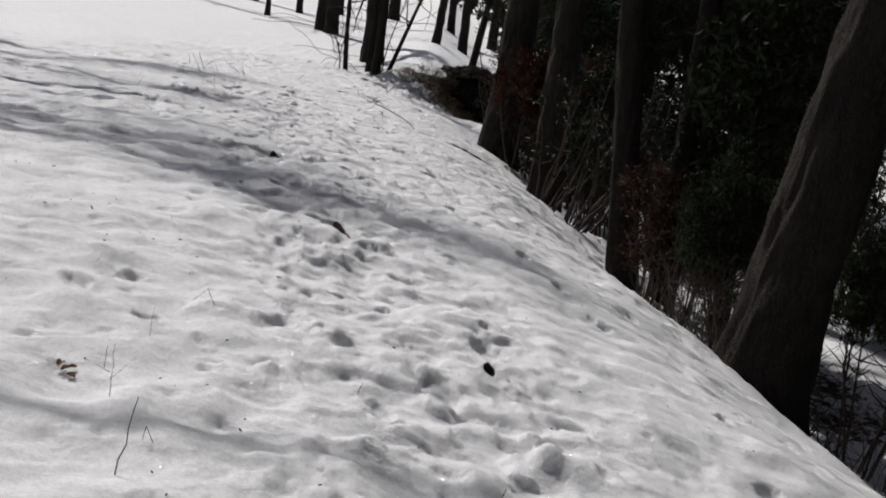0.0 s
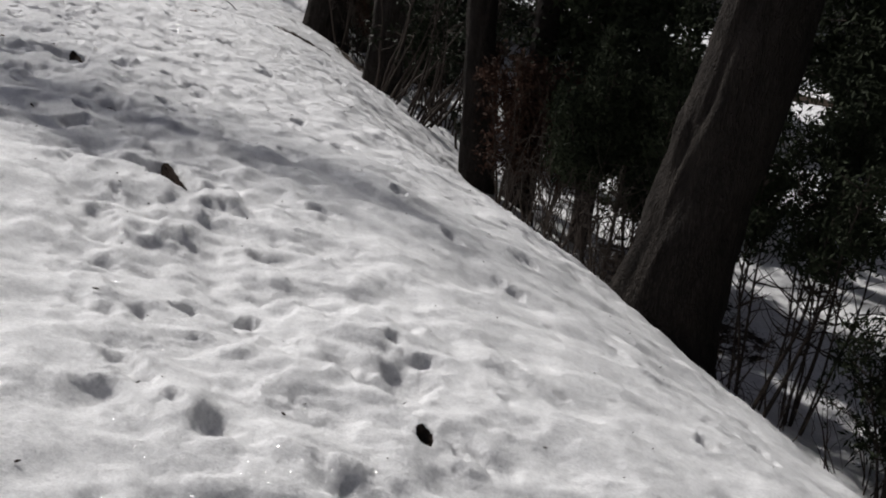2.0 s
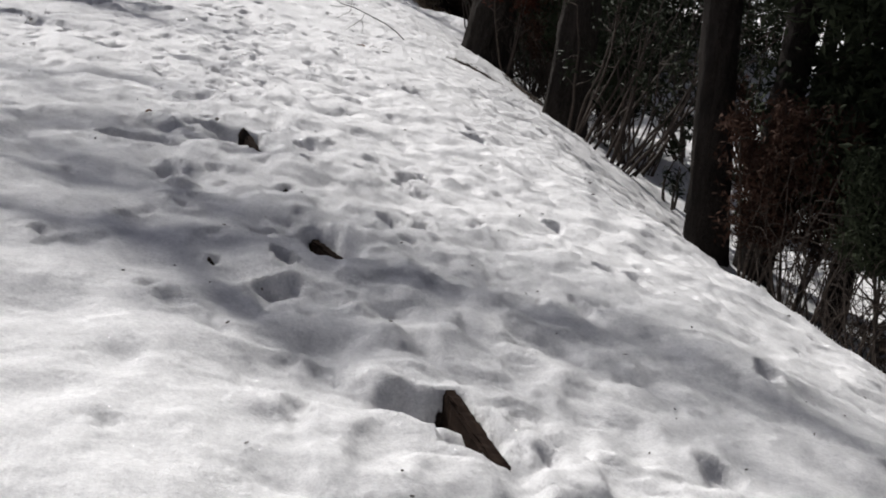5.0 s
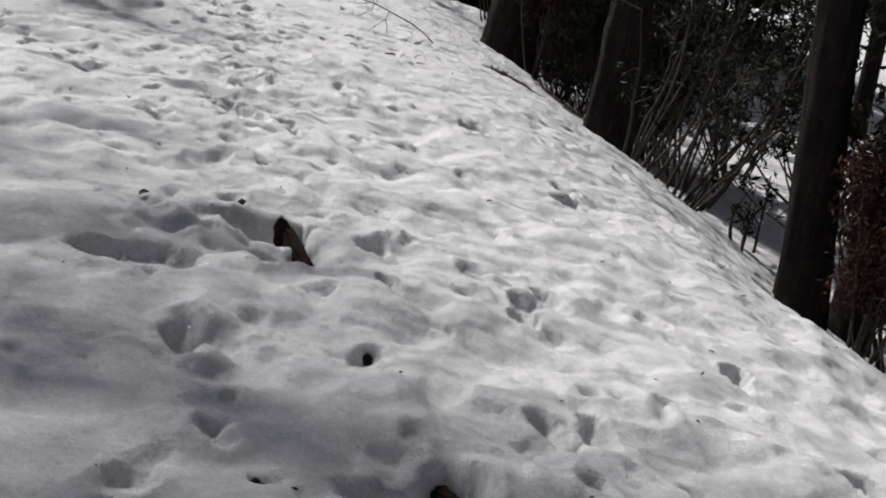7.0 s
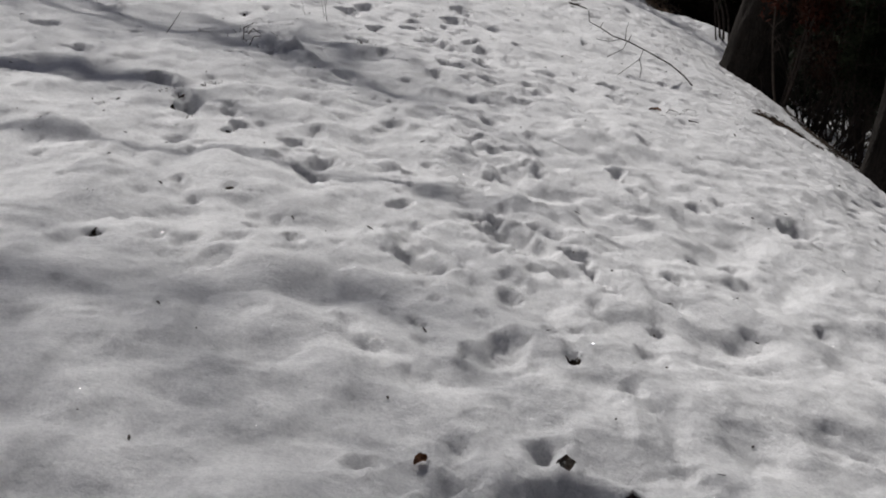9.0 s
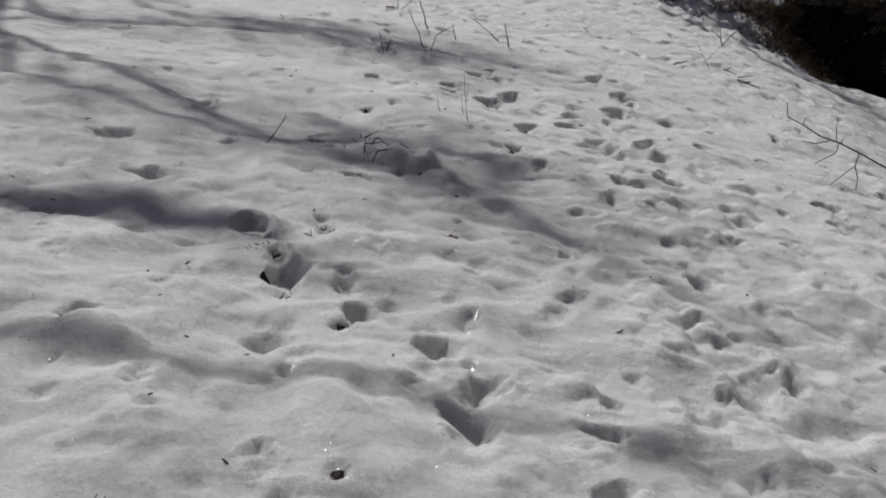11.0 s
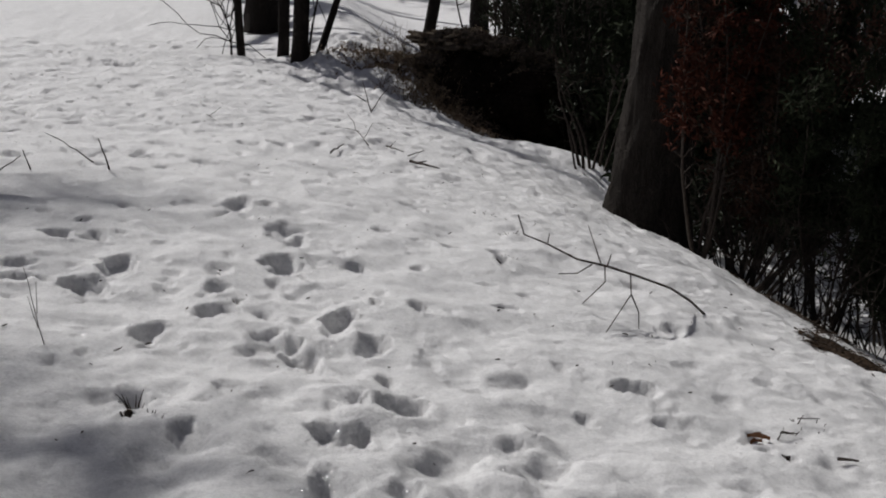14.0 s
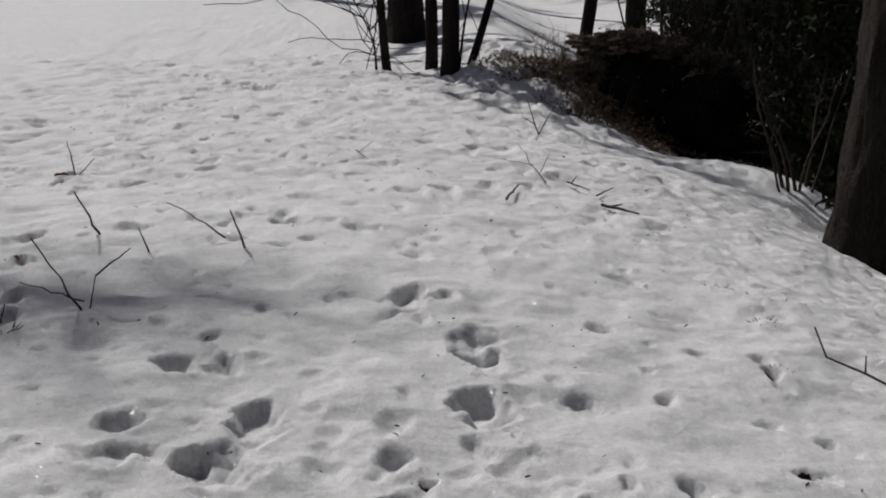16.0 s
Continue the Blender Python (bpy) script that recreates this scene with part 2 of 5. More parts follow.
def wander(rng, start, way, length, steps, bend=0.25, lift=0.0):
    """A crooked line from start."""
    way, p, out = np.asarray(way, float), np.asarray(start, float), [np.asarray(start, float)]
    for _ in range(steps):
        way = way + rng.normal(0, bend, 3) + (0, 0, lift)
        way /= np.linalg.norm(way)
        p = p + way * length / steps
        out.append(p)
    return np.array(out)


def leaves(rng, centres, spread, count, size, long=1.8, droop=0.0):
    """Corners and faces of many small leaf blades round the centres."""
    n = len(centres) * count
    c = np.repeat(np.asarray(centres), count, 0) + rng.normal(0, 1, (n, 3)) * spread
    way = rng.normal(0, 1, (n, 3)) - (0, 0, droop)
    way /= np.linalg.norm(way, axis=1)[:, None]
    side = np.cross(way, rng.normal(0, 1, (n, 3)))
    side /= np.linalg.norm(side, axis=1)[:, None]
    s = size * rng.uniform(0.6, 1.3, (n, 1))
    fold = np.cross(way, side) * s * 0.16
    v = np.stack([c - way * s * long / 2, c + side * s / 2 + fold, c + way * s * long / 2, c - side * s / 2 + fold], 1)
    return v.reshape(-1, 3), np.arange(4 * n).reshape(n, 4)


# ---- ground ----
def spaced(*stretches):
    """Lines of a grid: (from, to, step) end to end."""
    out = [np.arange(a, b - d * 0.4, d) for a, b, d in stretches]
    return np.concatenate([*out, [stretches[-1][1]]])


# boot prints and melted hollows, by how deep they are: x, y, half width, half length
DEEP = [
    (-0.20, 4.36, 0.05, 0.08), (0.37, 4.58, 0.04, 0.02), (-0.25, 5.02, 0.02, 0.04), (-0.41, 5.15, 0.06, 0.10), (-0.09, 5.16, 0.03, 0.08), (-0.27, 5.20, 0.02, 0.06),
    (-0.09, 5.35, 0.03, 0.07), (0.38, 5.38, 0.03, 0.03), (-0.67, 6.35, 0.06, 0.06), (-0.70, 6.47, 0.04, 0.03), (-0.96, 7.86, 0.06, 0.10), (-0.95, 8.08, 0.04, 0.09),
    (-0.95, 8.41, 0.05, 0.11), (-1.36, 8.62, 0.06, 0.10), (-1.01, 9.26, 0.04, 0.02), (-1.79, 9.68, 0.07, 0.09), (-0.49, 9.84, 0.05, 0.10), (-0.47, 10.03, 0.07, 0.14),
    (-1.44, 10.41, 0.02, 0.03), (-1.38, 11.01, 0.03, 0.03), (-1.83, 11.08, 0.03, 0.07), (-1.84, 11.38, 0.03, 0.05), (-1.11, 11.49, 0.02, 0.06), (-1.82, 11.53, 0.06, 0.11),
]
DEEP += [
    (-1.30, 11.86, 0.04, 0.09), (-1.54, 11.87, 0.05, 0.11), (-1.57, 12.04, 0.11, 0.17), (-2.32, 12.37, 0.08, 0.16), (-2.51, 12.76, 0.07, 0.10), (-2.72, 12.79, 0.02, 0.03),
    (-3.04, 13.17, 0.07, 0.10), (-3.85, 13.25, 0.03, 0.05), (-3.09, 13.31, 0.04, 0.07), (-1.76, 13.51, 0.06, 0.13), (-3.26, 13.62, 0.08, 0.12), (-3.77, 14.00, 0.09, 0.17),
    (-4.22, 14.59, 0.09, 0.17), (-2.88, 14.69, 0.02, 0.03), (-3.43, 15.02, 0.03, 0.08), (-2.06, 15.10, 0.08, 0.13), (-1.95, 15.43, 0.05, 0.10), (-2.58, 15.51, 0.03, 0.08),
    (-1.78, 15.73, 0.08, 0.15), (-0.93, 16.03, 0.09, 0.07), (-3.44, 16.12, 0.02, 0.05), (-2.07, 16.17, 0.06, 0.13), (-2.57, 16.31, 0.07, 0.13), (-1.92, 16.65, 0.06, 0.13),
]
DEEP += [
    (-2.39, 16.65, 0.08, 0.15), (-2.85, 16.94, 0.13, 0.12), (-3.11, 16.98, 0.10, 0.11), (-3.61, 17.03, 0.05, 0.10), (-3.14, 17.22, 0.08, 0.09), (-2.08, 17.35, 0.09, 0.16),
    (-3.06, 17.66, 0.08, 0.14), (-1.04, 17.71, 0.02, 0.06), (-2.04, 17.80, 0.09, 0.17), (-3.92, 19.01, 0.04, 0.09), (-4.43, 21.58, 0.08, 0.17),
]
MIDDLING = [
    (0.21, 3.34, 0.07, 0.05), (0.44, 3.54, 0.05, 0.02), (-0.86, 3.60, 0.03, 0.03), (0.01, 3.70, 0.07, 0.15), (0.23, 3.72, 0.03, 0.07), (-0.64, 3.96, 0.02, 0.04),
    (0.66, 4.04, 0.02, 0.02), (-0.86, 4.09, 0.04, 0.07), (-1.18, 4.33, 0.06, 0.11), (-0.39, 4.36, 0.06, 0.05), (-0.46, 4.44, 0.07, 0.09), (-0.28, 4.44, 0.04, 0.06),
    (0.46, 4.56, 0.03, 0.07), (-1.05, 4.63, 0.05, 0.10), (-0.40, 4.65, 0.05, 0.12), (0.39, 4.74, 0.09, 0.17), (-0.50, 5.06, 0.05, 0.06), (0.40, 5.08, 0.10, 0.17),
    (0.52, 5.22, 0.05, 0.04), (1.51, 5.34, 0.04, 0.09), (-0.58, 5.64, 0.06, 0.13), (-0.63, 5.97, 0.08, 0.16), (-0.49, 5.98, 0.06, 0.05), (-0.35, 6.02, 0.06, 0.09),
]
MIDDLING += [
    (-0.61, 6.21, 0.03, 0.02), (-0.28, 6.42, 0.06, 0.02), (-0.62, 6.45, 0.02, 0.05), (-0.25, 6.64, 0.07, 0.14), (-0.50, 6.87, 0.05, 0.10), (-0.85, 6.88, 0.04, 0.10),
    (1.17, 6.89, 0.06, 0.10), (-0.41, 6.98, 0.04, 0.06), (0.23, 7.08, 0.07, 0.14), (0.95, 7.44, 0.05, 0.11), (-1.25, 7.53, 0.07, 0.06), (-0.95, 7.71, 0.07, 0.13),
    (-1.59, 7.95, 0.04, 0.04), (-1.70, 8.00, 0.03, 0.06), (0.76, 8.20, 0.06, 0.10), (-1.49, 8.37, 0.06, 0.08), (-0.51, 8.71, 0.06, 0.07), (-1.33, 8.83, 0.03, 0.07),
    (-0.58, 8.98, 0.05, 0.12), (-0.44, 8.99, 0.05, 0.11), (0.47, 9.02, 0.07, 0.10), (-0.88, 9.11, 0.04, 0.03), (0.35, 9.13, 0.05, 0.09), (-1.24, 9.13, 0.03, 0.03),
]
MIDDLING += [
    (-1.47, 9.14, 0.06, 0.13), (-0.20, 9.25, 0.06, 0.13), (-1.32, 9.34, 0.05, 0.10), (-1.62, 9.54, 0.02, 0.02), (-2.33, 9.54, 0.03, 0.05), (-1.15, 9.64, 0.06, 0.08),
    (-1.62, 9.70, 0.12, 0.16), (-0.94, 9.80, 0.03, 0.08), (-2.16, 9.85, 0.03, 0.06), (-1.34, 9.87, 0.04, 0.09), (0.25, 9.88, 0.06, 0.11), (-0.36, 10.17, 0.04, 0.09),
    (-1.69, 10.19, 0.05, 0.11), (-1.87, 10.22, 0.04, 0.07), (-0.98, 10.28, 0.08, 0.08), (-0.91, 10.36, 0.02, 0.04), (-1.48, 10.46, 0.07, 0.14), (-1.14, 10.48, 0.03, 0.04),
    (-1.59, 10.99, 0.07, 0.13), (-1.43, 11.16, 0.04, 0.05), (-2.56, 11.36, 0.05, 0.04), (-1.58, 11.47, 0.04, 0.06), (-2.26, 11.58, 0.03, 0.06), (-1.73, 11.60, 0.03, 0.04),
]
MIDDLING += [
    (-2.40, 11.64, 0.02, 0.04), (-1.88, 11.68, 0.09, 0.17), (-2.64, 11.82, 0.06, 0.08), (-1.62, 11.83, 0.04, 0.09), (-2.54, 11.91, 0.02, 0.04), (-2.71, 11.94, 0.05, 0.11),
    (-0.99, 11.98, 0.06, 0.11), (0.06, 12.00, 0.09, 0.17), (-1.34, 12.00, 0.05, 0.11), (-1.99, 12.10, 0.05, 0.08), (0.06, 12.25, 0.08, 0.16), (-1.43, 12.26, 0.06, 0.13),
    (-1.61, 12.44, 0.03, 0.05), (-2.01, 12.47, 0.08, 0.09), (-2.48, 12.48, 0.05, 0.06), (-2.33, 12.58, 0.08, 0.15), (-2.90, 12.63, 0.05, 0.07), (-1.99, 12.68, 0.02, 0.05),
    (-1.10, 12.73, 0.04, 0.02), (-2.73, 12.93, 0.05, 0.12), (-1.68, 13.00, 0.03, 0.07), (-1.59, 13.08, 0.08, 0.13), (-1.04, 13.14, 0.06, 0.13), (-1.46, 13.14, 0.04, 0.08),
]
MIDDLING += [
    (-2.83, 13.16, 0.06, 0.13), (-0.74, 13.27, 0.07, 0.09), (-1.69, 13.28, 0.11, 0.14), (-0.28, 13.30, 0.09, 0.17), (-1.06, 13.36, 0.06, 0.13), (-3.94, 13.43, 0.03, 0.07),
    (-0.61, 13.44, 0.04, 0.08), (-3.09, 13.85, 0.04, 0.04), (-2.20, 13.90, 0.04, 0.09), (-1.70, 13.95, 0.05, 0.11), (-2.62, 14.08, 0.03, 0.04), (-1.85, 14.09, 0.06, 0.03),
    (-1.51, 14.13, 0.02, 0.03), (-1.24, 14.27, 0.03, 0.07), (0.89, 14.34, 0.15, 0.29), (-3.10, 14.46, 0.04, 0.09), (-1.54, 14.74, 0.07, 0.10), (-2.94, 14.91, 0.08, 0.16),
    (-3.12, 14.95, 0.07, 0.10), (-1.25, 15.01, 0.05, 0.11), (-1.87, 15.06, 0.07, 0.14), (-3.43, 15.25, 0.04, 0.09), (-2.02, 15.42, 0.05, 0.11), (-3.28, 15.47, 0.03, 0.07),
]
MIDDLING += [
    (-1.49, 15.51, 0.06, 0.05), (-0.71, 15.63, 0.04, 0.06), (-4.18, 15.64, 0.06, 0.11), (-2.56, 15.66, 0.05, 0.10), (-0.94, 15.73, 0.07, 0.08), (-1.21, 15.80, 0.04, 0.06),
    (-3.08, 15.84, 0.03, 0.08), (-2.71, 15.85, 0.03, 0.03), (-2.62, 15.87, 0.02, 0.02), (-0.91, 15.91, 0.04, 0.05), (-1.63, 16.18, 0.08, 0.12), (-2.21, 16.26, 0.07, 0.15),
    (-1.80, 16.31, 0.06, 0.10), (-1.94, 16.46, 0.05, 0.11), (-1.75, 16.80, 0.03, 0.08), (-1.59, 16.80, 0.04, 0.07), (-2.28, 16.81, 0.03, 0.07), (-2.37, 16.97, 0.07, 0.10),
    (-1.22, 16.98, 0.02, 0.05), (-2.01, 17.15, 0.03, 0.08), (-2.76, 17.18, 0.07, 0.15), (-2.89, 17.65, 0.06, 0.13), (-5.51, 17.69, 0.10, 0.17), (-1.48, 17.83, 0.03, 0.04),
]
MIDDLING += [
    (-1.04, 17.83, 0.03, 0.08), (-3.55, 17.90, 0.04, 0.08), (-2.98, 17.92, 0.03, 0.05), (-2.05, 18.04, 0.10, 0.17), (-3.77, 18.22, 0.06, 0.13), (-1.57, 18.28, 0.05, 0.10),
    (-2.30, 18.43, 0.07, 0.15), (-3.80, 18.49, 0.06, 0.12), (-1.20, 19.07, 0.03, 0.07), (-2.84, 19.89, 0.11, 0.07), (-4.21, 21.39, 0.07, 0.14), (-5.78, 21.57, 0.14, 0.17),
    (-3.98, 21.68, 0.11, 0.17), (-4.44, 21.96, 0.06, 0.13), (-5.37, 24.03, 0.11, 0.17), (-5.55, 25.23, 0.12, 0.17), (-6.36, 27.98, 0.10, 0.19), (-3.87, 28.19, 0.31, 0.32),
    (-4.96, 29.52, 0.22, 0.32), (-6.77, 32.93, 0.33, 0.32),
]
FAINT = [
    (-0.14, 3.01, 0.07, 0.05), (-0.32, 3.03, 0.04, 0.07), (0.11, 3.42, 0.03, 0.07), (0.50, 3.54, 0.05, 0.05), (-1.06, 3.74, 0.05, 0.06), (0.43, 4.08, 0.04, 0.02),
    (-0.15, 4.17, 0.04, 0.07), (0.08, 4.21, 0.08, 0.10), (0.28, 4.23, 0.06, 0.07), (-0.99, 4.35, 0.07, 0.06), (0.66, 4.44, 0.04, 0.06), (-0.83, 4.46, 0.06, 0.05),
    (0.12, 4.55, 0.05, 0.07), (-0.03, 4.63, 0.04, 0.06), (-0.58, 4.79, 0.05, 0.06), (0.13, 4.82, 0.06, 0.06), (-0.45, 4.84, 0.04, 0.08), (-0.59, 4.96, 0.05, 0.08),
    (0.02, 5.04, 0.09, 0.17), (-0.17, 5.50, 0.04, 0.05), (-0.63, 5.71, 0.10, 0.14), (1.87, 5.88, 0.05, 0.10), (-0.48, 5.89, 0.05, 0.06), (-1.22, 5.98, 0.03, 0.02),
]
FAINT += [
    (-0.05, 6.11, 0.05, 0.11), (1.65, 6.23, 0.06, 0.12), (1.23, 6.43, 0.04, 0.08), (-0.91, 6.44, 0.04, 0.04), (1.59, 6.54, 0.04, 0.07), (2.32, 6.64, 0.07, 0.14),
    (-0.35, 6.80, 0.04, 0.10), (1.05, 6.88, 0.04, 0.07), (-0.00, 7.35, 0.04, 0.05), (-1.07, 7.36, 0.07, 0.14), (-0.74, 7.87, 0.05, 0.10), (-0.18, 7.91, 0.06, 0.13),
    (0.61, 8.08, 0.03, 0.07), (0.11, 8.53, 0.04, 0.09), (-1.49, 9.00, 0.04, 0.07), (-0.74, 9.01, 0.07, 0.02), (0.24, 9.34, 0.05, 0.11), (-1.13, 9.50, 0.07, 0.09),
    (-0.39, 9.53, 0.06, 0.05), (-0.81, 9.56, 0.04, 0.05), (-2.35, 9.68, 0.05, 0.02), (-0.42, 9.76, 0.07, 0.11), (-1.29, 9.80, 0.04, 0.02), (-0.63, 9.96, 0.04, 0.09),
]
FAINT += [
    (-1.63, 10.00, 0.09, 0.17), (-1.51, 10.10, 0.04, 0.07), (-0.63, 10.19, 0.06, 0.10), (-2.22, 10.19, 0.05, 0.04), (-0.14, 10.24, 0.06, 0.12), (0.05, 10.29, 0.07, 0.11),
    (-2.72, 10.63, 0.06, 0.06), (-0.09, 10.78, 0.05, 0.07), (-1.24, 10.94, 0.04, 0.09), (-0.42, 11.02, 0.04, 0.06), (-2.86, 11.25, 0.06, 0.08), (-0.07, 11.26, 0.06, 0.12),
    (-0.04, 11.45, 0.04, 0.10), (-0.79, 11.64, 0.06, 0.11), (-1.73, 11.71, 0.04, 0.07), (-3.06, 11.83, 0.08, 0.08), (-1.95, 11.95, 0.04, 0.04), (-1.13, 12.03, 0.04, 0.08),
    (-1.74, 12.11, 0.04, 0.05), (-3.17, 12.13, 0.04, 0.05), (-0.34, 12.15, 0.08, 0.06), (-2.58, 12.34, 0.05, 0.08), (-1.75, 12.37, 0.06, 0.05), (-2.80, 12.57, 0.04, 0.07),
]
FAINT += [
    (-2.96, 12.75, 0.03, 0.04), (-0.65, 12.88, 0.07, 0.06), (-2.56, 12.89, 0.04, 0.04), (-1.94, 13.15, 0.03, 0.02), (-2.49, 13.18, 0.04, 0.07), (-2.37, 13.39, 0.03, 0.03),
    (-3.61, 13.40, 0.07, 0.08), (-1.57, 13.44, 0.04, 0.07), (-2.47, 13.59, 0.04, 0.04), (-1.45, 13.59, 0.10, 0.06), (-0.60, 13.59, 0.11, 0.17), (-2.57, 13.63, 0.04, 0.05),
    (-1.50, 13.80, 0.05, 0.05), (-1.94, 13.85, 0.05, 0.04), (-2.05, 13.85, 0.04, 0.04), (-2.45, 13.86, 0.04, 0.06), (-1.32, 13.86, 0.04, 0.03), (-3.26, 14.05, 0.04, 0.07),
    (-2.09, 14.11, 0.04, 0.06), (-1.61, 14.31, 0.03, 0.08), (-1.79, 14.32, 0.06, 0.03), (-1.05, 14.37, 0.05, 0.10), (-2.49, 14.40, 0.07, 0.10), (-2.05, 14.46, 0.05, 0.07),
]
FAINT += [
    (-1.94, 14.54, 0.04, 0.07), (-2.67, 14.55, 0.05, 0.07), (-2.11, 14.58, 0.05, 0.04), (-1.62, 14.74, 0.05, 0.04), (-3.32, 15.05, 0.06, 0.11), (0.81, 15.06, 0.09, 0.17),
    (-2.48, 15.21, 0.07, 0.14), (-1.46, 15.25, 0.08, 0.15), (-1.70, 15.32, 0.07, 0.15), (-0.96, 15.36, 0.06, 0.02), (-0.51, 15.50, 0.09, 0.14), (-1.80, 15.50, 0.04, 0.06),
    (-1.44, 15.79, 0.04, 0.02), (-4.22, 15.81, 0.08, 0.15), (-1.41, 16.06, 0.06, 0.05), (-1.17, 16.22, 0.03, 0.08), (-1.26, 16.29, 0.05, 0.06), (-0.63, 16.34, 0.06, 0.07),
    (-1.53, 16.49, 0.04, 0.03), (-2.19, 16.71, 0.05, 0.03), (-2.00, 16.87, 0.08, 0.16), (-2.53, 16.89, 0.05, 0.08), (-2.18, 16.92, 0.04, 0.08), (-2.55, 17.02, 0.04, 0.06),
]
FAINT += [
    (-3.39, 17.07, 0.04, 0.06), (-2.53, 17.13, 0.05, 0.05), (-2.38, 17.18, 0.06, 0.12), (-1.06, 17.24, 0.04, 0.10), (-2.89, 17.35, 0.04, 0.04), (-2.32, 17.38, 0.04, 0.04),
    (-3.45, 17.47, 0.04, 0.05), (-1.82, 17.61, 0.04, 0.08), (-2.61, 17.77, 0.05, 0.09), (-3.51, 18.06, 0.13, 0.11), (-2.46, 18.31, 0.04, 0.06), (-2.54, 18.51, 0.04, 0.06),
    (-1.30, 19.16, 0.10, 0.09), (-0.22, 19.31, 0.06, 0.12), (-1.85, 19.39, 0.07, 0.14), (-2.13, 19.58, 0.07, 0.13), (-3.06, 20.23, 0.08, 0.16), (-2.77, 22.38, 0.06, 0.09),
    (-3.26, 22.70, 0.05, 0.11), (-4.55, 25.00, 0.14, 0.17), (-5.65, 26.91, 0.16, 0.31), (-2.20, 27.04, 0.16, 0.30), (2.27, 28.04, 0.17, 0.32), (-6.81, 31.34, 0.17, 0.31),
]
FAINT += [
    (-5.85, 31.49, 0.15, 0.28),
]


# Small melted holes and kicked-up lumps along the trodden line.
PITS = [
    (-0.27, 5.26), (-0.09, 5.32), (0.38, 5.39), (0.37, 4.59), (-1.01, 9.27), (-1.40, 11.01), (-1.25, 8.43), (-1.17, 7.98), (-1.34, 8.90), (-0.49, 9.83),
    (-1.11, 11.48), (-1.44, 10.43), (-1.82, 11.06), (-3.08, 13.16), (-2.75, 12.81), (-2.80, 11.33), (-2.54, 11.91), (-3.05, 13.74), (-3.02, 13.65), (-3.43, 15.03),
    (-3.10, 14.47), (-2.88, 14.71), (-2.57, 15.54), (-3.62, 17.05), (-3.44, 16.12), (-3.77, 18.22), (-2.96, 14.66), (-3.15, 14.92), (-2.56, 15.66), (-0.67, 15.67),
    (-2.28, 16.83), (-0.64, 15.52), (-3.92, 19.00), (-4.40, 21.54), (-1.22, 16.99),
]
LUMPS = [(-1.67, 10.10, .12, .10), (-1.46, 9.29, .13, .10), (-1.44, 9.03, .10, .09), (-0.35, 6.04, .08, .07), (0.63, 4.32, .10, .08), (-2.09, 12.75, .08, .08), (0.51, 3.75, .11, .10), (0.14, 4.30, .07, .06), (-0.19, 4.06, .08, .07), (-0.39, 3.83, .07, .06), (0.30, 5.00, .07, .07), (-0.60, 7.60, .07, .08), (-1.90, 13.60, .06, .08), (-2.80, 14.70, .11, .10), (-2.98, 14.90, .17, .2)]


def stamps():
    """Small hoof marks and melt pits between the boot prints."""
    rng = np.random.RandomState(21)
    out = []
    for _ in range(1500):
        x, y = rng.uniform(-5.5, 2.2), rng.uniform(2.2, 27)
        if rng.rand() < 0.35:
            x = -0.35 * (y - 4) * 0.55 + rng.normal(0, 0.7)
        r = rng.uniform(0.016, 0.050)
        out.append((x, y, r, r * rng.uniform(1.0, 2.2)))
    for _ in range(380):
        out.append((rng.uniform(-11, 0.8), rng.uniform(19, 33), rng.uniform(0.05, 0.11), rng.uniform(0.08, 0.22)))
    for k in range(44):
        t = k / 43
        out.append((-8.4 + 6.2 * t + rng.normal(0, 0.12), 33.8 - 7.4 * t + rng.normal(0, 0.2), 0.10, 0.18))
    return out


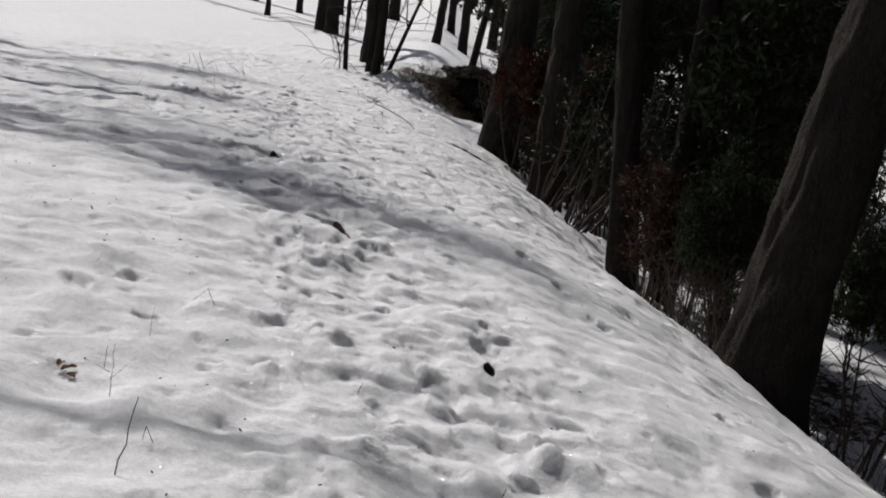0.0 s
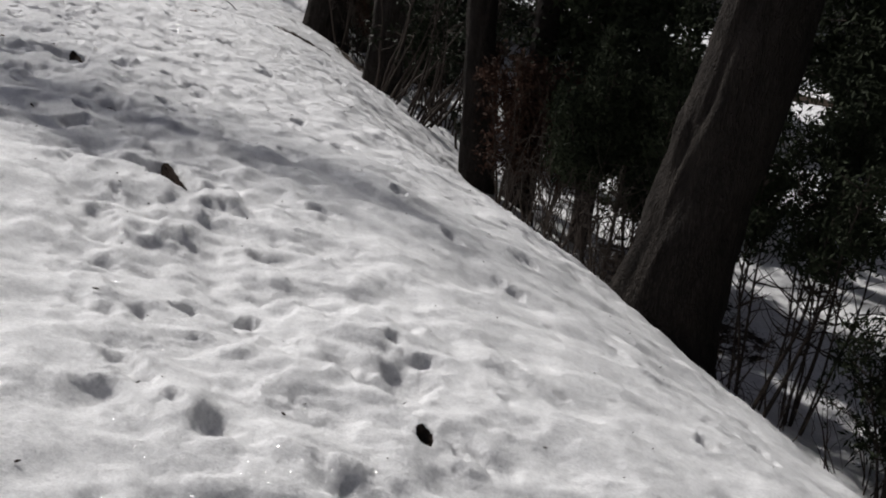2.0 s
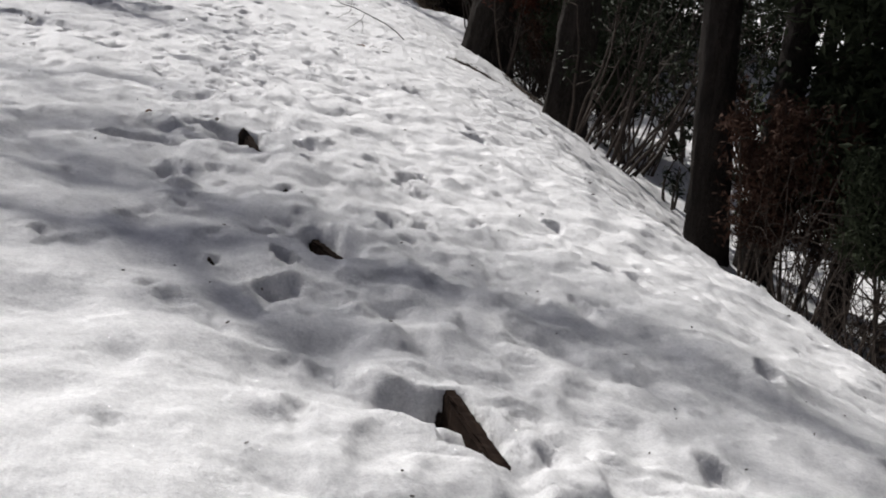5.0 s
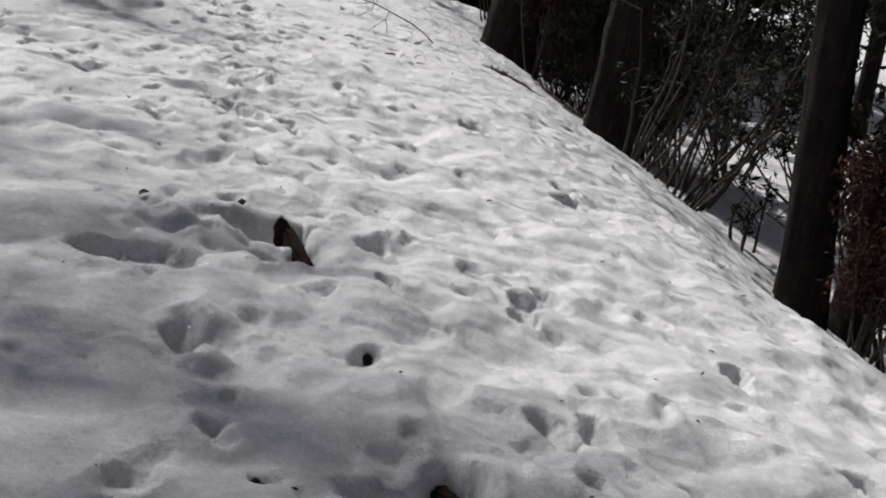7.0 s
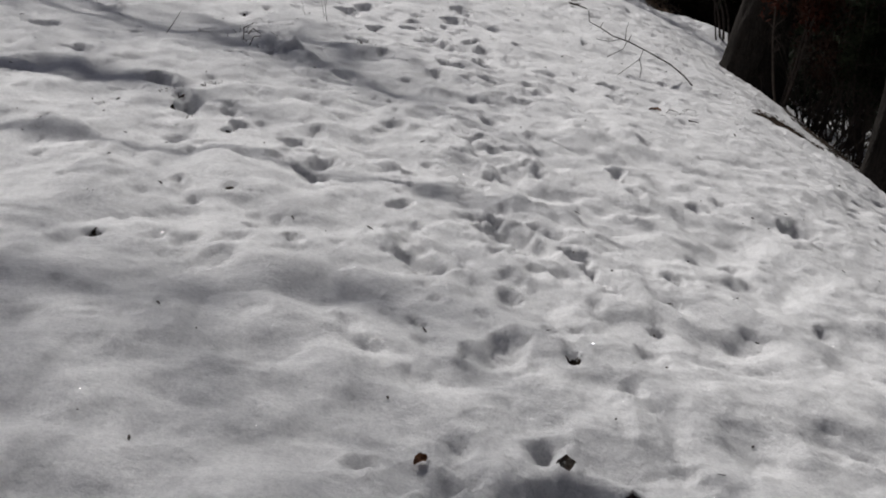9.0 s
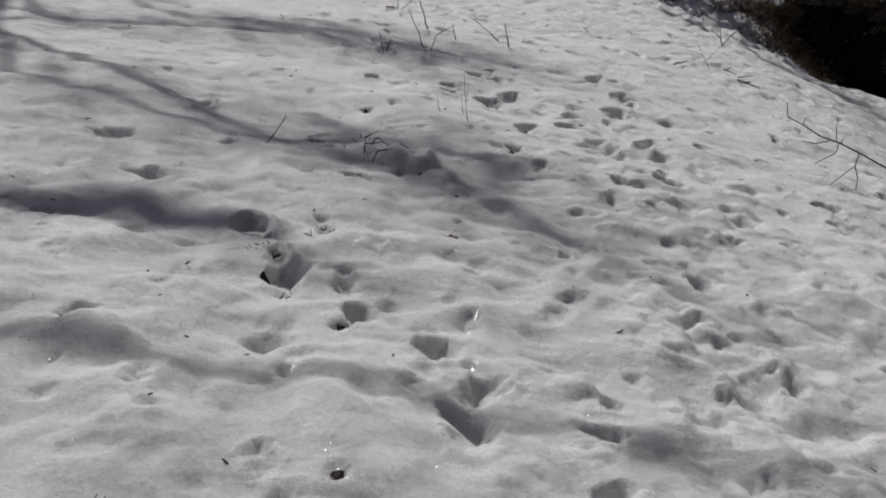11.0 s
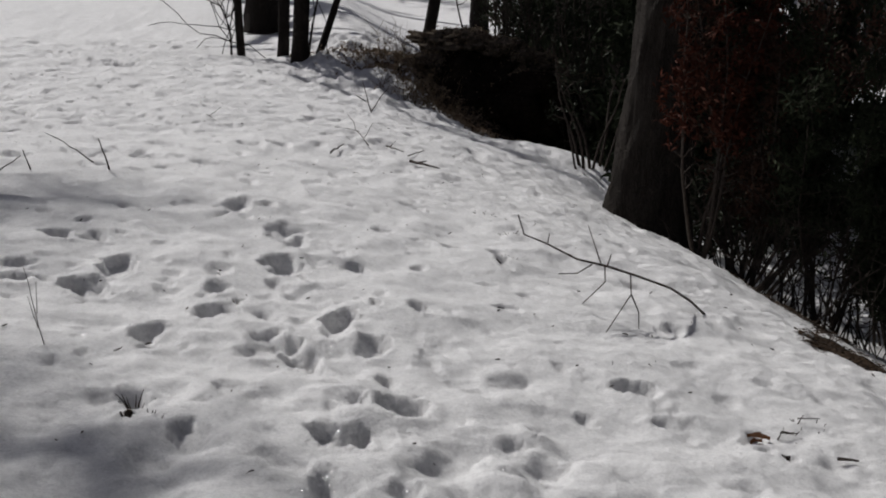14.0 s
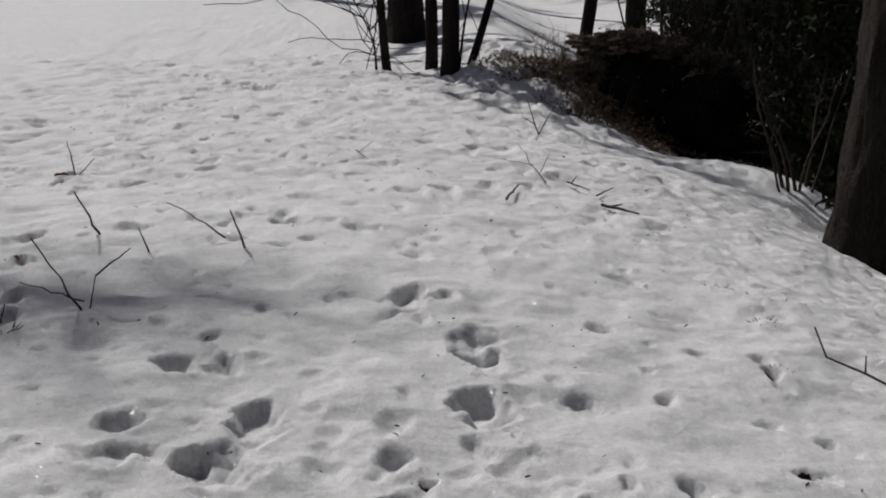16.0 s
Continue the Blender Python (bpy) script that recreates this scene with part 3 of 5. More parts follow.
def press(z, x_lines, y_lines, seed, *batches):
    """Press prints into the heights z: a steep brink on the sunless far side, a long melted floor on the other.
    Each batch: the prints, their greatest depth, their depth as a share of their length, how steep they are, how high their rim."""
    rng = np.random.RandomState(seed)
    sunk, rim = np.zeros_like(z), np.zeros_like(z)
    for prints, deepest, share, brink, heave in batches:
        for x, y, w, l in prints:
            w, l = max(0.86 * w, 0.022), max(0.86 * l, 0.026)
            turn, deep, edge = rng.uniform(-0.5, 0.5), min(share * l, deepest) * rng.uniform(0.75, 1.25), brink * rng.uniform(0.75, 1.15)
            soft = 0.82 + 0.18 * float(step(5.5, 9.0, np.array(y)))
            deep, edge = deep * soft, edge * soft
            far = 2 * max(w, l) + 0.04
            i0, i1 = np.searchsorted(x_lines, (x - far, x + far))
            j0, j1 = np.searchsorted(y_lines, (y - far, y + far))
            if i1 - i0 < 2 or j1 - j0 < 2:
                continue
            here = np.s_[j0:j1, i0:i1]
            u, v = np.meshgrid(x_lines[i0:i1] - x, y_lines[j0:j1] - y)
            a, b = u * math.cos(turn) + v * math.sin(turn), v * math.cos(turn) - u * math.sin(turn)
            ragged = fractal(u + x, v + y, 7, 3, 31) * 1.2 + 0.38 * fractal(u + x, v + y, 21, 2, 37)
            power = rng.uniform(1.8, 2.3)
            d = (np.abs(a / w) ** power + np.abs(b / l) ** power) ** (1 / power) + ragged
            foot = edge * (0.3 + 0.7 * step(-0.5, 0.6, b / l))
            floor = 0.5 * fractal(u + 3 * x, v + 3 * y, 13, 3, 5) + 0.18 * b / l
            sunk[here] = np.minimum(sunk[here], -deep * (1 - step(foot, 1.14, d)) * (1 + floor))
            rim[here] = np.maximum(rim[here], heave * deep * np.exp(-((d - 1.25) / 0.2) ** 2))
    z += sunk + np.minimum(rim, 0.008) * np.exp(sunk / 0.006)


def raise_lumps(z, x_lines, y_lines, lumps):
    """Rounded clods of kicked-up snow."""
    for x, y, w, l in lumps:
        i0, i1 = np.searchsorted(x_lines, (x - 2 * w, x + 2 * w))
        j0, j1 = np.searchsorted(y_lines, (y - 2 * l, y + 2 * l))
        u, v = np.meshgrid(x_lines[i0:i1], y_lines[j0:j1])
        d = np.hypot((u - x) / w, (v - y) / l) + 0.6 * fractal(u, v, 8, 3, 31)
        z[j0:j1, i0:i1] += 0.4 * min(w, l) * (1 - step(0.25, 1.05, d))


TIMBERS = [(-1.22, 10.17, 102, 0.40), (-0.78, 8.44, 112, 0.36), (-0.42, 7.04, 103, 0.32)]


def trench(z, x_lines, y_lines, x, y, turn, length):
    """A melted hollow along a timber, open on the side that faces the lawn."""
    i0, i1 = np.searchsorted(x_lines, (x - 0.6, x + 0.6))
    j0, j1 = np.searchsorted(y_lines, (y - 0.6, y + 0.6))
    u, v = np.meshgrid(x_lines[i0:i1] - x, y_lines[j0:j1] - y)
    along, across = u * math.cos(radians(turn)) + v * math.sin(radians(turn)), v * math.cos(radians(turn)) - u * math.sin(radians(turn))
    wave = fractal(u + x, v + y, 7, 3, 71)
    half = length / 2
    # narrow towards the camera's end, wide where the sun has eaten a hole at the far one
    left = 0.12 + 0.10 * step(-half, half, along) + 0.10 * wave
    right = 0.03 + 0.05 * fractal(along * 1.6 + x, 0 * along + y, 6, 2, 73)
    inside = step(-left - 0.05, -left + 0.06, -across) * step(-right - 0.022, -right + 0.012, across)
    inside = inside * (1 - step(half - 0.05, half + 0.06, np.abs(along + 0.06 * wave)))
    z[j0:j1, i0:i1] -= inside * (0.07 + 0.08 * step(0, half, along))


def snow_height(x, y):
    z = slope(x, y)
    near = (1 - step(30, 60, y)) * (1 - step(6.5, 9.5, -x)) * (1 - step(6, 9, x))
    cups = step(-1.4, 0.4, x + 0.1 * (y - 14)) * step(8, 13, y) * near
    track = np.exp(-(((x - 0.2 + 0.17 * (y - 4)) / 0.75) ** 2)) * (1 - step(15, 18, y))
    z = z + near * (0.05 * fractal(x, y, 0.55, 3, 3) + 0.03 * fractal(x, y, 1.9, 2, 11))
    z = z + near * (0.045 - 0.024 * step(13, 16.5, y)) * fractal(x + 0.15 * vnoise(x * 2, y * 2, 7), y, 2.8, 2, 61)
    z = z + near * (0.020 - 0.008 * step(13, 16, y) + 0.02 * step(19, 23, y)) * fractal(x + 0.2 * vnoise(x * 2, y * 2, 8), y, 4.2, 2, 51)
    z = z + 0.16 * step(25.5, 27.5, y) * (1 - step(31, 34, y)) * step(-2.5, -1.0, x) * (1 - step(3, 5, x)) * fractal(x, y, 2.6, 3, 77, 0.6)
    mound = vnoise(x * 3.4 + 2 * vnoise(x, y, 4), y * 3.0, 19)
    z = z + near * 0.010 * step(0.45, 0.8, mound)
    clod = vnoise(x * 8.5 + 1.5 * vnoise(x * 3, y * 3, 6), y * 7.5, 29)
    z = z + track * (0.016 + 0.008 * (1 - step(7, 9, y))) * (step(0.5, 0.72, clod) - 0.8 * step(0.62, 0.85, 1 - clod))
    pock = vnoise(x * 6.5 + 1.6 * vnoise(x * 2.2, y * 2.2, 16), y * 6.0 + 1.2 * vnoise(x * 3, y * 3, 18), 41)
    fine = vnoise(x * 13 + 1.5 * vnoise(x * 5, y * 5, 20), y * 12, 43)
    rough = near * (0.5 + 0.75 * np.maximum(track, step(7, 10, y) * (1 - 0.8 * step(13, 16, y))))
    z = z + rough * (0.010 * step(0.5, 0.8, 1 - pock) * -1 + 0.008 * step(0.55, 0.85, pock) - 0.007 * step(0.55, 0.9, fine))
    # sun cups: shallow bowls with sharp crests between them
    bowl = np.abs(vnoise(x * 5.2 + 3 * vnoise(x, y, 4), y * 4.0, 9) - 0.5)
    small = np.abs(vnoise(x * 11 + 2 * vnoise(x * 2, y * 2, 14), y * 9.0, 15) - 0.5)
    z = z - near * (0.010 + 0.016 * cups) * (bowl - 0.25) - near * (0.005 + 0.010 * cups) * (small - 0.25)
    return z + near * (0.004 + 0.009 * cups + 0.004 * track) * fractal(x, y, 11, 3, 17, 0.65)


def litter(x, y):
    """How bare the ground is: leaf litter under the trees of the hollow, on the bank and at two trunks; also darkens
    the timbers' holes.
    """
    woods = (0.5 + 0.5 * step(10.5, 12, y) - 0.5 * step(5, 5.6, x) * step(10.5, 12, y) * (1 - step(14, 15, y))) * (0.50 - 0.24 * step(14, 17, y)) * step(2.8, 4.4, x + 0.06 * (y - 10)) * (1 - step(9, 14, x)) * (1 - step(34, 44, y))
    woods = woods * (1 - 0.95 * np.exp(-(((x - 3.0) / 1.3) ** 2 + ((y - 28.2) / 2.4) ** 2) ** 2))
    bank = 0.95 * np.exp(-(((x - 1.1) / 1.35) ** 2 + ((y - 29.2) / 1.6) ** 2) ** 2)
    bed = 0.9 * np.exp(-(((x - 12.5) / 3.2) ** 2 + ((y - 28.2 + 0.5 * (x - 12.5)) / 0.9) ** 2) ** 2)
    foot = 0.85 * np.exp(-(((x + y - 18.55) / 1.5) ** 2 + ((x - y + 16.75) / 0.6) ** 2) ** 2)
    brow = (x + 0.3) * 0.858 + (y - 29.6) * 0.515
    rim = 0.6 * np.exp(-(((brow - 0.05) / 0.75) ** 2)) * step(26.8, 27.5, y) * (1 - step(29.6, 30.4, y))
    edge = 0.6 * np.exp(-(((x - 1.75) / 0.55) ** 2 + ((y - 20.8) / 1.7) ** 2) ** 2)
    root = 0.5 * np.exp(-(((x - 3.0) / 0.7) ** 2 + ((y - 13.6) / 1.2) ** 2) ** 2)
    # Sparse brown specks that grey the far snow.
    far_specks = 0.3 * step(27.5, 30, y) * (1 - step(60, 80, y)) * step(-10, -5, x) * (1 - step(6, 10, x))
    hole = sum(np.exp(-((((x - px) / 0.028) ** 2 + ((y - py - 0.01) / 0.034) ** 2) ** 2)) for px, py in PITS) * 0.72
    # A dark spot at each timber's far end paints the shade inside its hole.
    for px, py, turn, long in TIMBERS:
        ax, ay = px + 0.46 * long * math.cos(radians(turn)), py + 0.46 * long * math.sin(radians(turn))
        hole = hole + 0.9 * np.exp(-(((x - ax + 0.02) / 0.045) ** 2 + ((y - ay) / 0.05) ** 2))
    return hole + np.maximum.reduce([woods, bank, bed, foot, rim, edge, root, far_specks]) + 0.25 * fractal(x, y, 0.9, 3, 23) * (x > 0)


xs = spaced((-300, -60, 30), (-60, -16, 4), (-16, -9, 0.5), (-9, -6, 0.07), (-6, -5, 0.04), (-5, 2.4, 0.018), (2.4, 7, 0.07), (7, 20, 0.8), (20, 60, 5), (60, 300, 30))
ys = spaced((-60, -4, 4), (-4, -1, 0.4), (-1, 2.2, 0.06), (2.2, 18.6, 0.018), (18.6, 24, 0.03), (24, 33, 0.05), (33, 60, 0.4), (60, 120, 5), (120, 420, 30))
gx, gy = np.meshgrid(xs, ys)
gz = snow_height(gx, gy)
melted = [(x, y, 0.034 + 0.012 * math.sin(40 * x), 0.055 + 0.02 * math.sin(31 * y)) for x, y in PITS]
press(gz, xs, ys, 42, (stamps(), 0.03, 0.32, 0.4, 0.1), (FAINT, 0.022, 0.26, 0.35, 0.1), (MIDDLING, 0.042, 0.55, 0.42, 0.2), (DEEP, 0.064, 0.72, 0.5, 0.2), (melted, 0.06, 1.1, 0.45, 0.0))
raise_lumps(gz, xs, ys, LUMPS)
for spot in TIMBERS:
    trench(gz, xs, ys, *spot)
cols = len(xs)
corner = (np.arange(len(ys) - 1)[:, None] * cols + np.arange(cols - 1)).ravel()
ground = bpy.data.meshes.new("ground")
ground.vertices.add(gx.size)
ground.vertices.foreach_set("co", np.stack([gx, gy, gz], -1).ravel())
ground.loops.add(corner.size * 4)
ground.loops.foreach_set("vertex_index", np.stack([corner, corner + 1, corner + 1 + cols, corner + cols], -1).ravel())
ground.polygons.add(corner.size)
ground.polygons.foreach_set("loop_start", np.arange(corner.size) * 4)
ground.polygons.foreach_set("use_smooth", np.ones(corner.size, bool))
ground.update()
ground.validate()
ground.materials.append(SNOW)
bare = ground.attributes.new("litter", "FLOAT", "POINT")
bare.data.foreach_set("value", litter(gx, gy).ravel())
tagged(new("ground", ground), "trampled old snow with boot prints on a sloping lawn", "snow", kind="structure")


def level(x, y):
    return float(snow_height(np.array([float(x)]), np.array([float(y)]))[0])


# ---- trees ----
def bare_tree(name, x, y, radius, height, lean=(0.0, 0.0), label="", material=None, seed=1, sides=36, first=0.45, reach=3.0, bias=(0.0, 0.0), flare=1.35, limbs=9, shade_limbs=(), group=""):
    rng = np.random.RandomState(seed)
    material = material or BARK
    z0 = level(x, y) - 0.25
    tree = base(name, x, y, z0, label, "tree", group)
    t = np.linspace(0, 1, int(height / 0.1))
    bow = 0.10 * np.sin(t * 5 + seed) * t
    line = np.stack([lean[0] * height * t + bow, lean[1] * height * t + bow * 0.5, height * t], 1)
    r = radius * (1 - 0.75 * t ** 1.2) * (1 + (flare - 1) * np.exp(-t * height / 0.45))
    Tubes().add(line, r, sides, 0.085, seed, 0.07 if material == BARK else 0.05).make("trunk", material, tree)
    tubes = Tubes()
    for k in range(limbs):
        f = rng.uniform(first, 0.97)
        i = int(f * (len(t) - 1))
        a = rng.uniform(0, 2 * np.pi)
        way = np.array([np.cos(a) + bias[0], np.sin(a) + bias[1], rng.uniform(0.5, 1.1)])
        limb = wander(rng, line[i], way / np.linalg.norm(way), reach * rng.uniform(0.6, 1.2) * (1.25 - 0.6 * f), 9, 0.12, 0.03)
        rr = np.linspace(min(r[i] * 0.55, radius * 0.3), 0.012, 10)
        Tubes().add(limb, rr, 7).make("limb", material, tree)
        for j in range(3, 10):
            for _ in range(2):
                twig = wander(rng, limb[j], rng.normal(0, 1, 3) * (1, 1, 0.6) + (limb[-1] - limb[0]) / reach, rng.uniform(0.5, 1.3), 5, 0.25, 0.03)
                tubes.add(twig, np.linspace(rr[j] * 0.4 + 0.003, 0.003, 6), 4)
    # Unseen limbs along given lines, added where shade should fall.
    for points, width, twigs, needles in shade_limbs:
        p = np.array(points, float) - (x, y, z0)
        fine = np.array([[np.interp(s, range(len(p)), p[:, k]) for k in range(3)] for s in np.linspace(0, len(p) - 1, 6 * len(p))])
        fine[:, :2] += 0.16 * np.stack([fractal(fine[:, 0], fine[:, 1] + seed, 1.3, 2, 3), fractal(fine[:, 0] + 9, fine[:, 1], 1.1, 2, 6)], 1)
        Tubes().add(fine, np.linspace(width, width * 0.45, len(fine)), 8, 0.05, seed).make("limb", material, tree)
        for _ in range(twigs):
            j = rng.randint(3, len(fine))
            twig = wander(rng, fine[j], rng.normal(0, 1, 3) * (1, 1, 0.5) + (0.3, -0.2, 0), rng.uniform(0.5, 1.5), 6, 0.3)
            tubes.add(twig, np.linspace(rng.uniform(0.012, 0.03), 0.005, 7), 4)
        if needles:
            spots = fine[rng.randint(len(fine) // 3, len(fine), needles)] + rng.normal(0, 1, (needles, 3)) * (0.42, 0.42, 0.3)
            v, f = leaves(rng, spots, 0.12, 12, 0.012, 9.0)
            tagged(mesh_object("needles", v, f, EVERGREEN, tree, smooth=False), kind="stuff")
    tagged(tubes.make("brush", material, tree), kind="stuff")
    return tree


def above(x, y, h):
    """A spot h metres up on the sunbeam that ends on the ground at x, y."""
    z = float(slope(np.array([x]), np.array([y]))[0])
    return Vector((x, y, z)) + SUN_WAY * (h / SUN_WAY.z)


bare_tree("maple_tree", 2.73, 9.06, 0.35, 13, (0.17, 0.02), "large leaning maple trunk with furrowed grey-brown bark", seed=3, sides=96, bias=(0.9, 0.3), first=0.5, flare=1.45)
# The aimed limbs overhead are added, out of view, to shade the snow beside the maple.
bare_tree("ash_tree", 2.60, 14.6, 0.19, 12, (-0.1, 0.0), "slim straight tree trunk with smooth dark bark", BARK_SMOOTH, seed=5, bias=(0.9, 0.3), first=0.5, shade_limbs=[
    ([(2.1, 14.6, 4.0), above(3.0, 10.4, 5.2), above(3.9, 9.6, 5.4), above(5.2, 9.4, 5.6)], 0.07, 60, 0),
    ([(2.0, 14.6, 4.8), above(3.1, 9.3, 6.0), above(4.0, 8.6, 6.2), above(5.2, 8.2, 6.4)], 0.06, 60, 0),
    ([(1.9, 14.6, 5.6), above(3.4, 10.8, 6.4), above(4.4, 10.4, 6.6), above(5.8, 10.6, 6.8)], 0.06, 60, 0)])
bare_tree("ash_tree", 3.15, 14.9, 0.17, 12, (0.01, 0.0), "dark tree trunk leaning behind a browned shrub", BARK_SMOOTH, seed=6, bias=(0.9, 0.3), first=0.5)
# These aimed limbs, also unseen, only shade the hollow's floor farther back.
bare_tree("oak_tree", 1.88, 18.65, 0.26, 13, (0.015, 0.0), "straight tree trunk with flaking bark at the lawn's edge", BARK, seed=8, sides=64, bias=(0.9, 0.2), first=0.5, shade_limbs=[
    ([(1.9, 18.65, 4.2), above(4.4, 12.9, 6.8), above(5.3, 12.4, 7.0), above(6.6, 12.2, 7.2)], 0.07, 90, 0),
    ([(1.9, 18.65, 3.8), above(4.6, 11.6, 7.4), above(5.4, 11.2, 7.6), above(6.4, 11.0, 7.8)], 0.07, 90, 0),
    ([(1.9, 18.65, 4.8), above(5.0, 14.2, 6.6), above(6.0, 13.8, 6.8), above(7.0, 13.6, 7.0)], 0.07, 90, 0)])
bare_tree("oak_tree", 1.28, 22.5, 0.34, 14, (0.06, 0.0), "stout tree trunk rising from the edge of the snow", BARK, seed=9, sides=64, bias=(0.9, 0.2), first=0.5, flare=1.5)

# trees that stand on the open side of the lawn; their boughs lay shadows over the snow
# Needle clumps on the maples' boughs are added to make their shade broad and soft.
bare_tree("maple_tree", -13.5, 21.5, 0.26, 12, (0.0, 0.0), "maple on the lawn with wide boughs and added shading needles", seed=12, reach=2.2, bias=(-0.8, 0.4), shade_limbs=[
    ([(-13.5, 21.5, 6.5), above(-3.2, 2.85, 8.0), above(-0.97, 3.0, 8.2), above(0.25, 3.24, 8.3), above(1.0, 3.1, 8.4)], 0.06, 4, 0),
    ([(-13.5, 21.5, 7.5), above(-5.0, 8.7, 9.2), above(-2.6, 8.3, 9.5), above(-1.3, 8.15, 9.7), above(-0.7, 8.15, 9.8), above(-0.1, 8.25, 9.9), above(0.4, 8.2, 10.0), above(0.9, 7.8, 10.1)], 0.07, 40, 460),
    ([above(-1.6, 8.3, 9.6), above(-1.1, 7.75, 9.6), above(-0.85, 7.3, 9.6)], 0.07, 14, 60)])
bare_tree("pine_tree", -14.0, 26.0, 0.3, 14, (0.0, 0.0), "tall pine on the lawn with long needled boughs", seed=14, reach=2.2, bias=(-0.8, 0.4), shade_limbs=[
    ([(-14.0, 26.0, 8.6), above(-4.2, 11.2, 10.2), above(-2.8, 10.9, 10.5), above(-2.0, 11.2, 10.7)], 0.06, 20, 180),
    ([(-14.0, 26.0, 8.2), above(-4.2, 10.0, 10.0), above(-2.2, 9.75, 10.3), above(-1.7, 9.9, 10.5), above(-1.2, 10.1, 10.6)], 0.06, 20, 220),
    ([(-14.0, 26.0, 7.8), above(-4.2, 9.3, 9.6), above(-2.3, 9.4, 9.9), above(-1.8, 9.05, 10.0), above(-1.3, 8.85, 10.2)], 0.06, 20, 150),
    ([(-14.0, 26.0, 8.8), above(-4.0, 8.9, 10.6), above(-1.7, 8.75, 10.8), above(-1.1, 8.7, 11.0), above(-0.8, 8.55, 11.1)], 0.06, 16, 90)])
bare_tree("maple_tree", -13.5, 30.5, 0.25, 12, (0.0, 0.0), "maple on the lawn with long shading boughs and added needles", seed=15, reach=2.2, bias=(-0.8, 0.4), shade_limbs=[
    ([(-13.5, 30.5, 5.0), above(-4.8, 12.2, 6.6), above(-3.3, 12.32, 7.0), above(-2.5, 12.38, 7.0), above(-1.3, 12.5, 7.3)], 0.05, 8, 0),
    ([(-13.5, 30.5, 5.0), above(-5.4, 13.1, 6.6), above(-4.1, 13.5, 6.8), above(-3.7, 13.7, 7.0), above(-3.15, 13.55, 7.0)], 0.16, 14, 90),
    ([(-13.5, 30.5, 5.6), above(-6.0, 16.9, 7.4), above(-3.7, 15.15, 7.6), above(-2.7, 14.6, 7.8), above(-2.3, 14.2, 8.0)], 0.055, 34, 180),
    ([(-13.5, 30.5, 6.0), above(-5.3, 15.6, 7.6), above(-3.6, 15.0, 7.8), above(-2.6, 15.4, 8.0)], 0.05, 50, 290),
    ([(-13.5, 30.5, 7.0), above(-6.2, 17.7, 8.4), above(-4.8, 18.4, 8.6), above(-3.4, 18.4, 8.8)], 0.06, 40, 260),
    ([(-13.5, 30.5, 7.3), above(-5.6, 18.6, 8.7), above(-3.9, 18.7, 8.9), above(-2.8, 18.3, 9.0)], 0.05, 30, 200)])


def stem_clump(x, y, stems, label):
    z0 = level(x, y) - 0.1
    clump = base("stem_clump", x, y, z0, label, "tree")
    tubes = Tubes()
    for k, (dx, dy, lx, ly, r, h) in enumerate(stems):
        rng = np.random.RandomState(60 + k)
        n = int(h / 0.15)
        t = np.linspace(0, 1, n)
        line = np.stack([dx + lx * t * h + 0.05 * np.sin(6 * t + k), dy + ly * t * h, t * h], 1)
        line[:, 2] += level(x + dx, y + dy) - z0 - 0.15
        Tubes().add(line, r * (1 - 0.8 * t), 16, 0.08, k).make("stem", BARK_SMOOTH, clump)
        for _ in range(24):
            j = rng.randint(n // 4, n - 1)
            twig = wander(rng, line[j], rng.normal(0, 1, 3) + (0, 0, 1.0), rng.uniform(0.6, 2.4), 7, 0.2)
            tubes.add(twig, np.linspace(r * 0.35, 0.005, 8), 5)
    tagged(tubes.make("brush", BARK_SMOOTH, clump), kind="stuff")
    return clump


stem_clump(-1.5, 29.6, [(0, 0, 0.02, 0, 0.125, 7), (-0.25, 0.6, 0.03, 0, 0.09, 7), (0.2, 0.2, 0.40, 0.05, 0.055, 5), (0.12, 0.15, 0.22, 0, 0.018, 3),
                        (-0.75, 1.0, -0.04, 0, 0.065, 6), (-0.88, 0.9, -0.25, 0, 0.02, 1.2)], "clump of dark slender trunks standing in the snow")
# The aimed limbs, out of view, are added to stripe the bank's snow with shade.
bare_tree("oak_tree", -1.92, 35.2, 0.30, 12, (0.0, 0.0), "dark tree trunk behind a clump of stems", BARK_SMOOTH, seed=31, sides=24, flare=1.5, limbs=7, first=0.3, shade_limbs=[
    ([(-1.92, 35.2, 5.2), above(-0.8, 28.7, 6.2), above(-0.3, 28.1, 6.3), above(0.2, 27.5, 6.4)], 0.09, 8, 0),
    ([(-1.92, 35.2, 5.8), above(-1.5, 28.8, 7.4), above(-0.8, 27.7, 7.5), above(-0.2, 26.7, 7.6)], 0.13, 10, 0),
    ([(-1.92, 35.2, 6.2), above(-1.1, 29.2, 7.6), above(-0.3, 28.0, 7.7), above(0.3, 27.0, 7.8)], 0.14, 10, 0),
    ([(-1.92, 35.2, 6.6), above(-1.7, 27.6, 8.4), above(-1.0, 26.6, 8.5), above(-0.4, 25.6, 8.6)], 0.11, 10, 0),
    ([(-1.92, 35.2, 7.4), above(-0.5, 24.9, 10.0), above(0.4, 24.3, 10.2), above(1.1, 23.7, 10.4)], 0.07, 36, 0)])
bare_tree("ash_tree", 0.80, 33.2, 0.11, 8, (0.14, 0.0), "thin dark tree on the bank", BARK_SMOOTH, seed=32, sides=14, limbs=7, first=0.3)
